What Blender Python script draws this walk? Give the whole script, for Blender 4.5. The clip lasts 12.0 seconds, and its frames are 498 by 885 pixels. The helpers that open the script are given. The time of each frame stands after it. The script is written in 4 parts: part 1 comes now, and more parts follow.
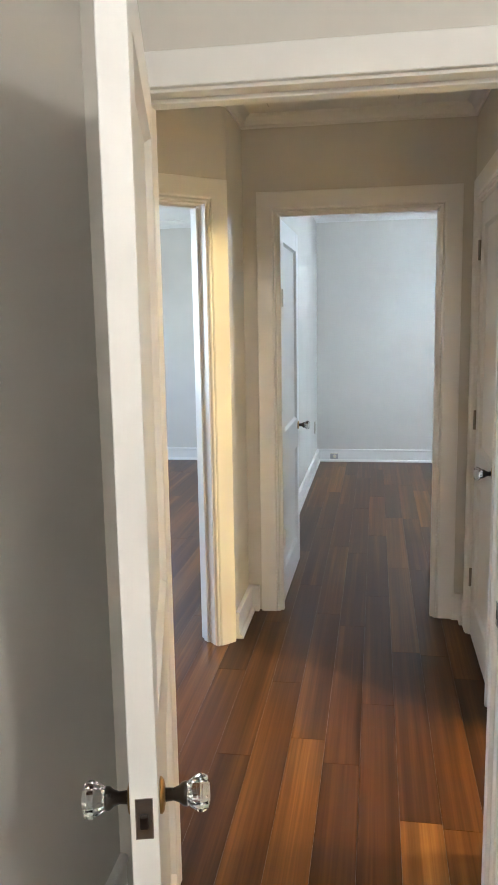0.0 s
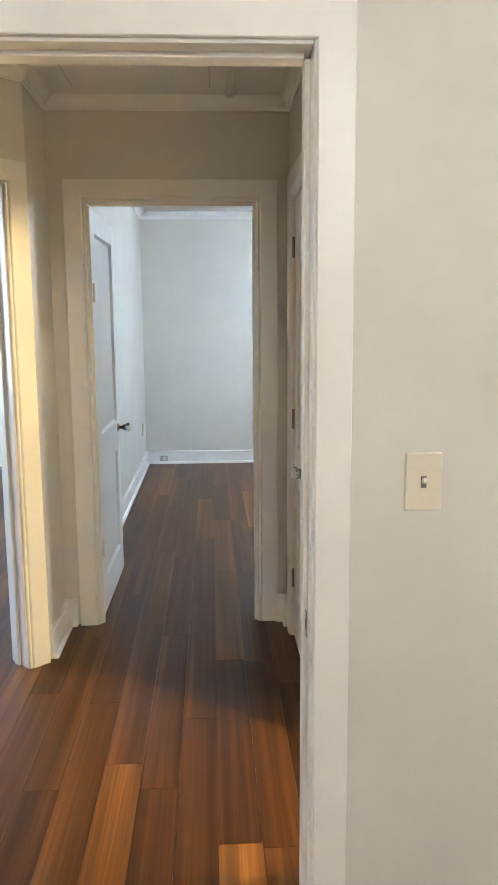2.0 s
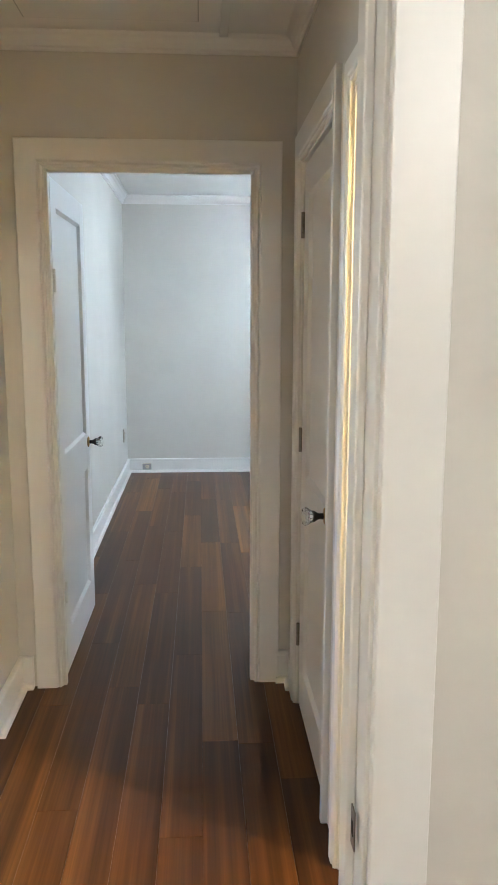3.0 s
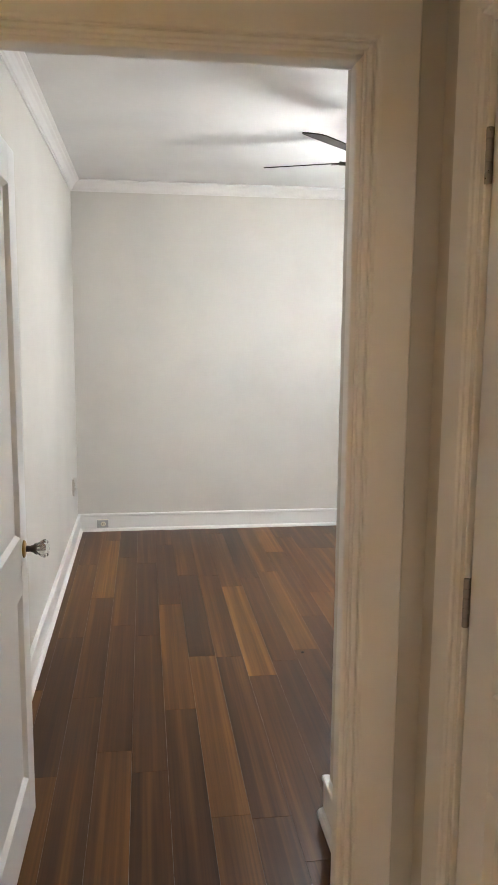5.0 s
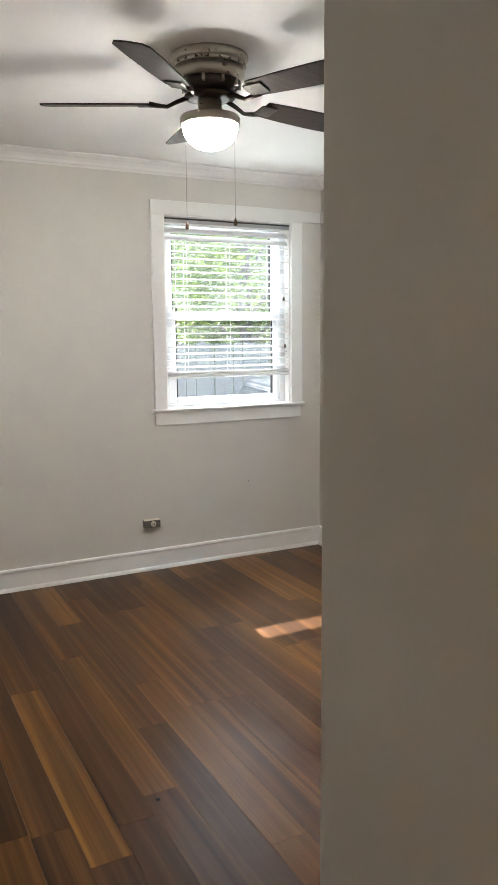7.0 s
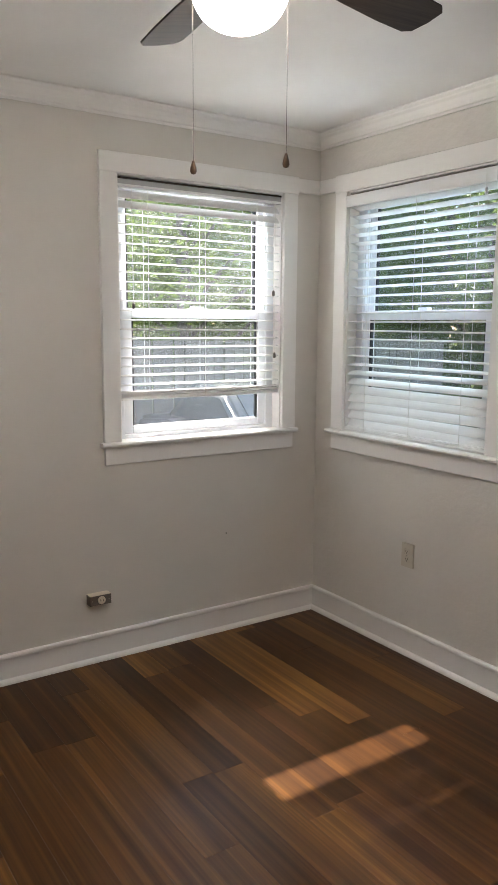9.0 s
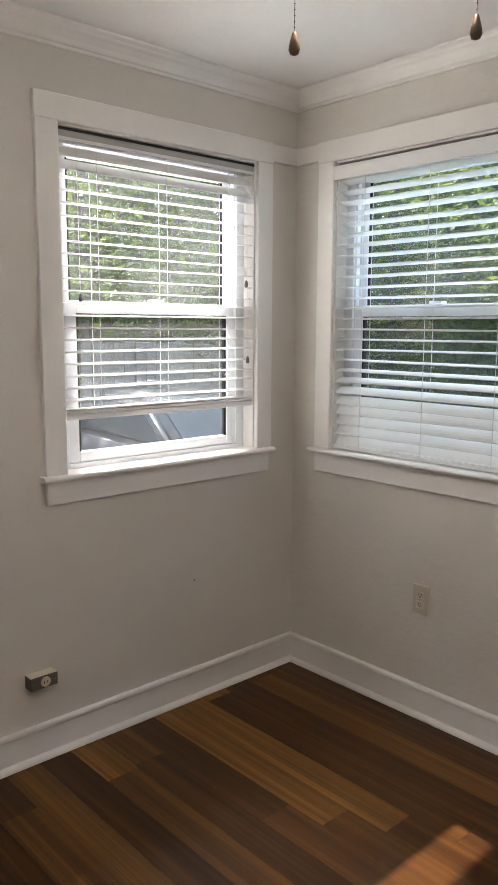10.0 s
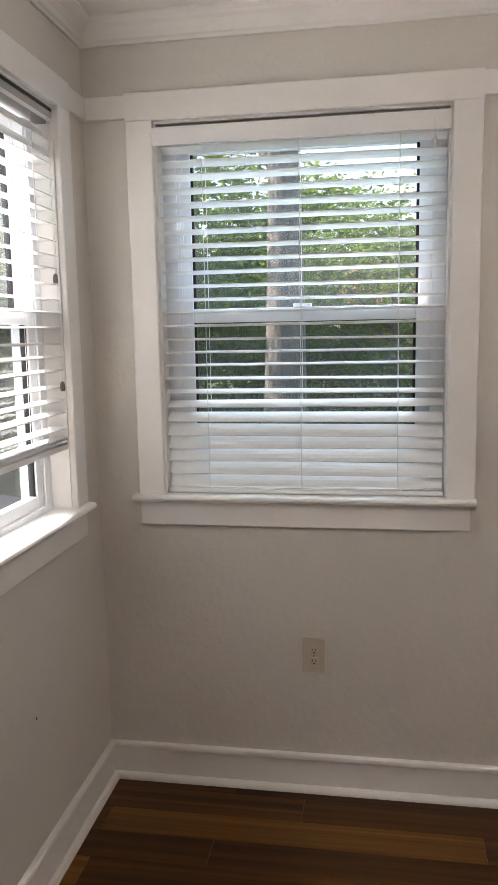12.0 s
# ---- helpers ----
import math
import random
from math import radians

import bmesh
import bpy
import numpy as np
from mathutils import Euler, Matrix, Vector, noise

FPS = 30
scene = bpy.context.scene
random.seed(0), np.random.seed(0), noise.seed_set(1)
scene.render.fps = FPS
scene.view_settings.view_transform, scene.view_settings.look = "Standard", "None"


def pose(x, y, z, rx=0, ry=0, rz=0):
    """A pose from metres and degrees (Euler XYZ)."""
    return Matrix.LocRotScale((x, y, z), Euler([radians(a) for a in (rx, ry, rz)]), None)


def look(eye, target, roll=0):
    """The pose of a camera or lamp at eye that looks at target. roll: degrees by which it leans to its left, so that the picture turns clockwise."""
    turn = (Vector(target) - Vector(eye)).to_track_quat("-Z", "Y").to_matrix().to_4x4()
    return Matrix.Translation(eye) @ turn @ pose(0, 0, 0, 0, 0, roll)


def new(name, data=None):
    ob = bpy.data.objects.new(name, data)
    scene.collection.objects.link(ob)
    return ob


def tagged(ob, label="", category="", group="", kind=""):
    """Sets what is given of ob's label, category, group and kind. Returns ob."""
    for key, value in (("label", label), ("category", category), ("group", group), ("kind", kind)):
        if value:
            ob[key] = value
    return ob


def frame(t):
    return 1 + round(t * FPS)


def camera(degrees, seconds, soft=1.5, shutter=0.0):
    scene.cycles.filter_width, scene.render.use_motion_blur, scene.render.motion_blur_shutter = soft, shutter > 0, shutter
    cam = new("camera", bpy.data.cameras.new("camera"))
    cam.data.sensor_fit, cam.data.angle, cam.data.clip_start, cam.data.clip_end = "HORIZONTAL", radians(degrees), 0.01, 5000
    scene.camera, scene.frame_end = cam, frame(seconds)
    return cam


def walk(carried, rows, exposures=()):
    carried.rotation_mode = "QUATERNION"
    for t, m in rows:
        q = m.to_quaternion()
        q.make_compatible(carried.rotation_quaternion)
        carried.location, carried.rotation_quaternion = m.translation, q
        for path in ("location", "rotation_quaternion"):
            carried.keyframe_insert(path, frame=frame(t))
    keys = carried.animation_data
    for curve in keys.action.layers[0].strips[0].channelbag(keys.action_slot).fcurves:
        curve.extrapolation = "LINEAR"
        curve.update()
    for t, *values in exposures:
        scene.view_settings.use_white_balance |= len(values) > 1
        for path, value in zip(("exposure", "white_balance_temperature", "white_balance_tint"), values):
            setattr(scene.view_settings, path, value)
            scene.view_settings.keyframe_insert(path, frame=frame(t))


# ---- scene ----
# ---- camera ----
cam = camera(36.0, 12.0)
PATH = [
    (0, (0.245, 0.016, 1.516), (-0.08, 1.965, 1.203), -1.0),
    (0.5, (0.27, 0.041, 1.509), (0.092, 2.009, 1.201), -1.1),
    (1, (0.331, 0.063, 1.508), (0.281, 2.039, 1.203), -0.9),
    (1.5, (0.335, 0.082, 1.51), (0.378, 2.058, 1.204), -0.7),
    (2, (0.328, 0.187, 1.492), (0.423, 2.16, 1.178), -0.4),
    (2.5, (0.394, 0.511, 1.496), (0.507, 2.481, 1.176), -0.2),
    (3, (0.333, 0.885, 1.495), (0.458, 2.854, 1.17), 0.1),
    (5, (0.133, 2.408, 1.523), (0.403, 4.369, 1.236), 0.5),
    (5.5, (0.117, 2.785, 1.565), (0.518, 4.724, 1.285), 0.3),
    (6, (0.011, 3.037, 1.574), (0.565, 4.938, 1.295), -0.1),
    (6.5, (-0.031, 3.279, 1.547), (0.728, 5.109, 1.27), -0.4),
    (7, (0.058, 3.606, 1.522), (0.977, 5.36, 1.244), -0.5),
    (7.2, (0.047, 3.724, 1.527), (1.026, 5.447, 1.251), 0.1),
    (8.8, (0.349, 4.808, 1.604), (1.452, 6.45, 1.309), 0.3),
    (9, (0.404, 4.929, 1.601), (1.503, 6.572, 1.298), 0.4),
    (9.5, (0.437, 5.332, 1.583), (1.614, 6.922, 1.287), 0.5),
    (10, (0.537, 5.769, 1.581), (1.869, 7.231, 1.285), 0.3),
    (10.5, (0.555, 6.195, 1.603), (2.066, 7.474, 1.313), 0.2),
    (11, (0.518, 6.527, 1.614), (2.185, 7.597, 1.339), -0.0),
    (11.5, (0.525, 6.967, 1.6), (2.369, 7.686, 1.308), -0.5),
    (12, (0.561, 7.288, 1.597), (2.513, 7.616, 1.312), -1.1),
]
EXPOSURES = [(0.0, 3.70, 5000, 3), (3.0, 3.74, 5000, 2), (5.0, 3.70, 6000, 10), (6.0, 3.36, 6250, 10), (7.0, 2.90, 6400, 11), (9.0, 2.25, 6700, 15), (10.5, 2.05, 6950, 18), (12.0, 1.97, 7000, 20)]
walk(cam, [(t, look(eye, target, roll)) for t, eye, target, roll in PATH], EXPOSURES)

# ---- world, sun, lamps ----
SUN_WAY = Vector((0.14, 1.30, 1.13)).normalized()
world = bpy.data.worlds.new("sky")
scene.world = world
world.use_nodes = True
wn = world.node_tree.nodes
sky = wn.new("ShaderNodeTexSky")
sky.sky_type = "NISHITA"
sky.sun_disc = False
sky.sun_elevation = math.asin(SUN_WAY.z)
sky.sun_rotation = math.atan2(SUN_WAY.x, SUN_WAY.y)
world.node_tree.links.new(sky.outputs[0], wn["Background"].inputs[0])
wn["Background"].inputs[1].default_value = 0.15

sun = new("sun", bpy.data.lights.new("sun", "SUN"))
sun.data.energy, sun.data.angle, sun.data.color = 5.0, radians(0.8), (1.0, 0.96, 0.90)
sun.matrix_world = look(SUN_WAY * 30, (0, 0, 0))


def bulb(name, place, watts, colour, radius=0.06):
    ob = new(name, bpy.data.lights.new(name, "POINT"))
    ob.data.energy, ob.data.color, ob.data.shadow_soft_size = watts, colour, radius
    ob.location = place
    return ob


FAN_GLOW = 26.0
bulb("bath_bulb", (1.62, 2.12, 2.10), 14, (1.0, 0.61, 0.19), 0.05)
bulb("entry_point_lamp", (1.35, -0.35, 2.30), 5.0, (1.0, 0.80, 0.60), 0.05)
# second entry lamp is added fill for the wall behind the door
bulb("entry_point_lamp", (0.25, -1.70, 2.30), 3.8, (1.0, 0.80, 0.60), 0.05)

side = new("side_window_light", bpy.data.lights.new("side_window_light", "AREA"))
side.data.shape, side.data.size, side.data.size_y, side.data.energy, side.data.color = "RECTANGLE", 1.5, 1.25, 7, (1.0, 0.92, 0.86)
side.matrix_world = look((-3.66, 4.8, 1.58), (-1, 4.8, 1.58))

# added area lamps over the two bedroom window heads, for open sky above trees
for name, eye, target in (("window_fill_north", (2.35, 10.6, 3.95), (2.35, 8.24, 1.65)), ("window_fill_east", (5.42, 7.53, 3.95), (3.06, 7.53, 1.65))):
    lit = new(name, bpy.data.lights.new(name, "AREA"))
    lit.data.shape, lit.data.size, lit.data.size_y, lit.data.energy, lit.data.color = "RECTANGLE", 2.4, 1.2, 44, (0.58, 0.84, 1.0)
    lit.matrix_world = look(eye, target)

# ---- materials ----
def material(name, colour, rough=0.5, metal=0.0):
    m = bpy.data.materials.new(name)
    m.use_nodes = True
    b = m.node_tree.nodes["Principled BSDF"]
    b.inputs["Base Color"].default_value = (*colour, 1)
    b.inputs["Roughness"].default_value = rough
    b.inputs["Metallic"].default_value = metal
    return m


def node(m, kind, **values):
    n = m.node_tree.nodes.new(kind)
    for key, value in values.items():
        n.inputs[key].default_value = value
    return n


def link(m, a, b):
    m.node_tree.links.new(a, b)


def coords(m, scale=(1, 1, 1), kind="Object", shift=False):
    """Texture coordinates in metres, scaled; shift: another place in the pattern for each object."""
    tc = node(m, "ShaderNodeTexCoord")
    mp = node(m, "ShaderNodeMapping")
    mp.inputs["Scale"].default_value = scale
    link(m, tc.outputs[kind], mp.inputs["Vector"])
    if shift:
        info = node(m, "ShaderNodeObjectInfo")
        mul = node(m, "ShaderNodeMath")
        mul.operation = "MULTIPLY"
        mul.inputs[1].default_value = 37.0
        link(m, info.outputs["Random"], mul.inputs[0])
        comb = node(m, "ShaderNodeCombineXYZ")
        for k in range(3):
            link(m, mul.outputs[0], comb.inputs[k])
        link(m, comb.outputs[0], mp.inputs["Location"])
    return mp.outputs[0]


def noise_of(m, vec, scale, detail=4.0, rough=0.55):
    n = node(m, "ShaderNodeTexNoise", Scale=scale, Detail=detail, Roughness=rough)
    link(m, vec, n.inputs["Vector"])
    return n.outputs["Fac"]


def ramp(m, fac, stops):
    r = node(m, "ShaderNodeValToRGB")
    e = r.color_ramp.elements
    while len(e) < len(stops):
        e.new(0.5)
    for k, (p, c) in enumerate(stops):
        e[k].position, e[k].color = p, (*c, 1) if len(c) == 3 else c
    link(m, fac, r.inputs[0])
    return r.outputs["Color"]


def mixed(m, a, b, fac, blend="MIX"):
    x = node(m, "ShaderNodeMix")
    x.data_type, x.blend_type = "RGBA", blend
    for socket, v in ((x.inputs[0], fac), (x.inputs[6], a), (x.inputs[7], b)):
        if hasattr(v, "links"):
            link(m, v, socket)
        elif isinstance(v, (int, float)):
            socket.default_value = v
        else:
            socket.default_value = (*v, 1)
    return x.outputs[2]


def bumped(m, height, strength, distance):
    b = node(m, "ShaderNodeBump", Strength=strength, Distance=distance)
    link(m, height, b.inputs["Height"])
    link(m, b.outputs[0], m.node_tree.nodes["Principled BSDF"].inputs["Normal"])


def bsdf(m, key):
    return m.node_tree.nodes["Principled BSDF"].inputs[key]


def painted(name, colour, rough, grain, bump, blot=0.06):
    """Painted plaster or wood: faint blotches, brush or roller grain in the relief."""
    m = material(name, colour, rough)
    v = coords(m)
    big = noise_of(m, v, 1.7, 3)
    dark = tuple(c * (1 - blot) for c in colour)
    light = tuple(min(1, c * (1 + blot * 0.5)) for c in colour)
    link(m, ramp(m, big, [(0.3, dark), (0.7, light)]), bsdf(m, "Base Color"))
    fine, wide = noise_of(m, v, grain, 5, 0.6), noise_of(m, v, grain * 0.12, 3)
    both = node(m, "ShaderNodeMath")
    both.operation = "ADD"
    link(m, fine, both.inputs[0]), link(m, wide, both.inputs[1])
    bumped(m, both.outputs[0], bump, 0.004)
    return m


WALL = painted("wall_paint", (0.655, 0.626, 0.574), 0.55, 90, 0.09)
PLASTER = painted("plaster_paint", (0.655, 0.626, 0.574), 0.42, 34, 0.9)
BEIGE = painted("beige_plastic", (0.55, 0.50, 0.41), 0.35, 40, 0.02, 0.02)
CEILING = painted("ceiling_paint", (0.80, 0.79, 0.77), 0.8, 60, 0.25)
TRIM = painted("trim_paint", (0.815, 0.80, 0.772), 0.33, 45, 0.02, 0.03)
DOOR = painted("door_paint", (0.79, 0.78, 0.76), 0.36, 45, 0.12, 0.03)
VINYL = painted("window_vinyl", (0.80, 0.82, 0.85), 0.35, 30, 0.03, 0.02)
IVORY = painted("ivory_plastic", (0.72, 0.655, 0.53), 0.35, 40, 0.02, 0.02)
SLAT = painted("blind_slat", (0.80, 0.80, 0.79), 0.4, 30, 0.03, 0.02)
bsdf(SLAT, "Subsurface Weight").default_value = 0.0
CORD = material("blind_cord", (0.75, 0.74, 0.70), 0.8)
TILE = painted("bath_tile", (0.6, 0.58, 0.54), 0.3, 20, 0.03)

PLANK = material("plank_wood", (0.1, 0.05, 0.02), 0.3)
info = node(PLANK, "ShaderNodeObjectInfo")
tone = ramp(PLANK, info.outputs["Random"], [(0.0, (0.048, 0.0192, 0.0062)), (0.40, (0.064, 0.0258, 0.0079)), (0.70, (0.091, 0.0376, 0.0106)), (0.90, (0.126, 0.0545, 0.0142)), (1.0, (0.150, 0.0675, 0.0174))])
swell = noise_of(PLANK, coords(PLANK, (5.0, 0.22, 1), shift=True), 1.6, 2, 0.5)
streak = noise_of(PLANK, coords(PLANK, (20.0, 0.30, 1), shift=True), 1.5, 3, 0.55)
fibre = noise_of(PLANK, coords(PLANK, (70, 1.0, 1), shift=True), 2.0, 3, 0.6)
tone = mixed(PLANK, tone, ramp(PLANK, swell, [(0.32, (0.76, 0.74, 0.72)), (0.66, (1.26, 1.27, 1.22))]), 1.0, "MULTIPLY")
tone = mixed(PLANK, tone, ramp(PLANK, streak, [(0.28, (0.62, 0.60, 0.58)), (0.43, (0.86, 0.85, 0.84)), (0.53, (1.05, 1.05, 1.03)), (0.62, (1.42, 1.48, 1.38)), (0.74, (1.85, 2.0, 1.75))]), 1.0, "MULTIPLY")
tone = mixed(PLANK, tone, ramp(PLANK, fibre, [(0.30, (0.78, 0.77, 0.76)), (0.66, (1.15, 1.15, 1.13))]), 0.8, "MULTIPLY")
link(PLANK, tone, bsdf(PLANK, "Base Color"))
bsdf(PLANK, "Roughness").default_value = 0.30
bsdf(PLANK, "Specular IOR Level").default_value = 0.18
UNDER = material("underlay", (0.02, 0.012, 0.008), 0.9)

NICKEL = material("brushed_nickel", (0.42, 0.38, 0.33), 0.32, 1.0)
BRONZE = material("dark_bronze", (0.06, 0.05, 0.04), 0.35, 0.9)
BRASS = material("aged_brass", (0.42, 0.26, 0.08), 0.28, 1.0)
HEADRAIL = painted("grey_enamel", (0.42, 0.42, 0.41), 0.4, 60, 0.03)
STEEL = material("worn_steel", (0.30, 0.28, 0.26), 0.35, 1.0)
for met in (NICKEL, BRONZE, BRASS, STEEL):
    nz = noise_of(met, coords(met), 60, 4)
    link(met, ramp(met, nz, [(0.3, (0.25,) * 3), (0.7, (0.45,) * 3)]), bsdf(met, "Roughness"))
BLADE = material("fan_blade_wood", (0.035, 0.026, 0.022), 0.52)
bsdf(BLADE, "Specular IOR Level").default_value = 0.12
bl = noise_of(BLADE, coords(BLADE, (3, 60, 1)), 2.0, 4)
link(BLADE, ramp(BLADE, bl, [(0.3, (0.020, 0.014, 0.011)), (0.7, (0.042, 0.030, 0.023))]), bsdf(BLADE, "Base Color"))
WOODFOB = material("fob_wood", (0.075, 0.038, 0.016), 0.35)
BLACK = material("dark_slot", (0.01, 0.01, 0.01), 0.6)
TAUPE = painted("taupe_box", (0.12, 0.106, 0.092), 0.45, 60, 0.05, 0.05)
CRYSTAL = material("knob_glass", (0.95, 0.97, 0.96), 0.02)
bsdf(CRYSTAL, "Transmission Weight").default_value = 1.0
bsdf(CRYSTAL, "IOR").default_value = 1.5
GLASS = material("window_glass", (0.97, 0.99, 0.98), 0.0)
bsdf(GLASS, "Transmission Weight").default_value = 1.0
bsdf(GLASS, "IOR").default_value = 1.35
# faint translucent layer, uneven by noise, that puts glare haze into the panes
haze = node(GLASS, "ShaderNodeBsdfTranslucent")
haze.inputs["Color"].default_value = (0.85, 0.88, 0.9, 1)
haze_mix = node(GLASS, "ShaderNodeMixShader")
film = noise_of(GLASS, coords(GLASS), 5.0, 4)
link(GLASS, ramp(GLASS, film, [(0.3, (0.004,) * 3), (0.75, (0.022,) * 3)]), haze_mix.inputs[0])
link(GLASS, GLASS.node_tree.nodes["Principled BSDF"].outputs[0], haze_mix.inputs[1])
link(GLASS, haze.outputs[0], haze_mix.inputs[2])
link(GLASS, haze_mix.outputs[0], GLASS.node_tree.nodes["Material Output"].inputs[0])
SCREEN = material("insect_screen", (0.035, 0.037, 0.04), 0.8)
clear = node(SCREEN, "ShaderNodeBsdfTransparent")
smix = node(SCREEN, "ShaderNodeMixShader", Fac=0.16)
link(SCREEN, clear.outputs[0], smix.inputs[1])
link(SCREEN, SCREEN.node_tree.nodes["Principled BSDF"].outputs[0], smix.inputs[2])
link(SCREEN, smix.outputs[0], SCREEN.node_tree.nodes["Material Output"].inputs[0])
GLOBE = material("lit_globe", (0.95, 0.92, 0.86), 0.5)
bsdf(GLOBE, "Emission Color").default_value = (1.0, 0.96, 0.90, 1)
bsdf(GLOBE, "Emission Strength").default_value = FAN_GLOW

LEAF = material("leaf", (0.06, 0.10, 0.03), 0.5)
isl = node(LEAF, "ShaderNodeNewGeometry")
link(LEAF, ramp(LEAF, isl.outputs["Random Per Island"], [(0.0, (0.022, 0.048, 0.014)), (0.5, (0.045, 0.085, 0.024)), (0.85, (0.075, 0.125, 0.036)), (1.0, (0.14, 0.18, 0.06))]), bsdf(LEAF, "Base Color"))
thru = node(LEAF, "ShaderNodeBsdfTranslucent")
thru.inputs["Color"].default_value = (0.20, 0.29, 0.06, 1)
lmix = node(LEAF, "ShaderNodeMixShader", Fac=0.4)
link(LEAF, LEAF.node_tree.nodes["Principled BSDF"].outputs[0], lmix.inputs[1])
link(LEAF, thru.outputs[0], lmix.inputs[2])
link(LEAF, lmix.outputs[0], LEAF.node_tree.nodes["Material Output"].inputs[0])
CONCRETE = painted("concrete", (0.42, 0.41, 0.38), 0.85, 25, 0.35, 0.18)
BARK = material("bark", (0.12, 0.10, 0.08), 0.9)
bk = noise_of(BARK, coords(BARK, (7, 7, 1.4)), 3, 6, 0.65)
link(BARK, ramp(BARK, bk, [(0.3, (0.075, 0.068, 0.060)), (0.7, (0.18, 0.165, 0.145))]), bsdf(BARK, "Base Color"))
bumped(BARK, bk, 0.8, 0.03)
GRASS = material("grass_ground", (0.08, 0.12, 0.03), 0.95)
gv = coords(GRASS)
gm = mixed(GRASS, ramp(GRASS, noise_of(GRASS, gv, 0.5, 5), [(0.35, (0.055, 0.085, 0.022)), (0.65, (0.13, 0.16, 0.045))]), ramp(GRASS, noise_of(GRASS, gv, 40, 3), [(0.3, (0.6,) * 3), (0.7, (1.25,) * 3)]), 1.0, "MULTIPLY")
link(GRASS, gm, bsdf(GRASS, "Base Color"))
bumped(GRASS, noise_of(GRASS, gv, 60, 3), 0.8, 0.04)
FENCE = painted("fence_wood", (0.30, 0.275, 0.245), 0.85, 30, 0.4, 0.3)
BRICKWALL = painted("outer_siding", (0.55, 0.53, 0.5), 0.7, 40, 0.2)
ROOFING = painted("clay_roof", (0.32, 0.15, 0.09), 0.8, 20, 0.4, 0.2)
CARPAINT = material("grey_car_paint", (0.13, 0.14, 0.145), 0.3, 0.3)
RUBBER = material("tyre_rubber", (0.02, 0.02, 0.02), 0.8)
DARKGLASS = material("car_glass", (0.10, 0.11, 0.115), 0.3)


# ---- mesh helpers ----
def finish(name, bm, mat, parent=None, label="", smooth=False):
    me = bpy.data.meshes.new(name)
    bmesh.ops.recalc_face_normals(bm, faces=bm.faces)
    if smooth:
        for f in bm.faces:
            f.smooth = True
    bm.to_mesh(me)
    bm.free()
    me.materials.append(mat)
    ob = new(name, me)
    if parent is not None:
        ob.parent = parent
    if label:
        tagged(ob, label)
    return ob


def part(name, bm, mat, parent, label="", smooth=False):
    return finish(name, bm, mat, parent, label, smooth)


def thing(name, m, label, category, group="", kind=""):
    ob = new(name)
    ob.empty_display_size = 0.1
    ob.matrix_world = m
    return tagged(ob, label, category, group, kind)


def box(x0, x1, y0, y1, z0, z1, bevel=0.0, bm=None, segs=2):
    b = bmesh.new()
    bmesh.ops.create_cube(b, size=1.0)
    for v in b.verts:
        v.co = ((x0 + x1) / 2 + v.co.x * (x1 - x0), (y0 + y1) / 2 + v.co.y * (y1 - y0), (z0 + z1) / 2 + v.co.z * (z1 - z0))
    if bevel:
        bmesh.ops.bevel(b, geom=b.edges[:], offset=bevel, segments=segs, affect="EDGES", profile=0.5)
    return joined(bm, b)


def joined(bm, b):
    if bm is None:
        return b
    tmp = bpy.data.meshes.new("tmp")
    b.to_mesh(tmp)
    b.free()
    bm.from_mesh(tmp)
    bpy.data.meshes.remove(tmp)
    return bm


def moved(bm, m):
    bmesh.ops.transform(bm, matrix=m, verts=bm.verts[:])
    return bm


def extrude_profile(points, a, b, along="x"):
    """A closed profile in the other two axes, drawn out from a to b. along x: (y, z); y: (x, z); z: (x, y)."""
    bm = bmesh.new()
    rings = []
    for s in (a, b):
        ring = []
        for p, q in points:
            ring.append(bm.verts.new({"x": (s, p, q), "y": (p, s, q), "z": (p, q, s)}[along]))
        rings.append(ring)
    n = len(points)
    for k in range(n):
        bm.faces.new((rings[0][k], rings[0][(k + 1) % n], rings[1][(k + 1) % n], rings[1][k]))
    bm.faces.new(rings[0])
    bm.faces.new(rings[1][::-1])
    return bm


def lathe(profile, segs=32, flute=0.0, flutes=0):
    """A turned shape round z from (radius, z) pairs."""
    bm = bmesh.new()
    rings = []
    for r, z in profile:
        ring = []
        for k in range(segs):
            a = 2 * math.pi * k / segs
            rr = r * (1 - flute * (0.5 + 0.5 * math.cos(flutes * a))) if flutes else r
            ring.append(bm.verts.new((rr * math.cos(a), rr * math.sin(a), z)))
        rings.append(ring)
    for lo, hi in zip(rings, rings[1:]):
        for k in range(segs):
            bm.faces.new((lo[k], lo[(k + 1) % segs], hi[(k + 1) % segs], hi[k]))
    bm.faces.new(rings[0][::-1])
    bm.faces.new(rings[-1])
    return bm


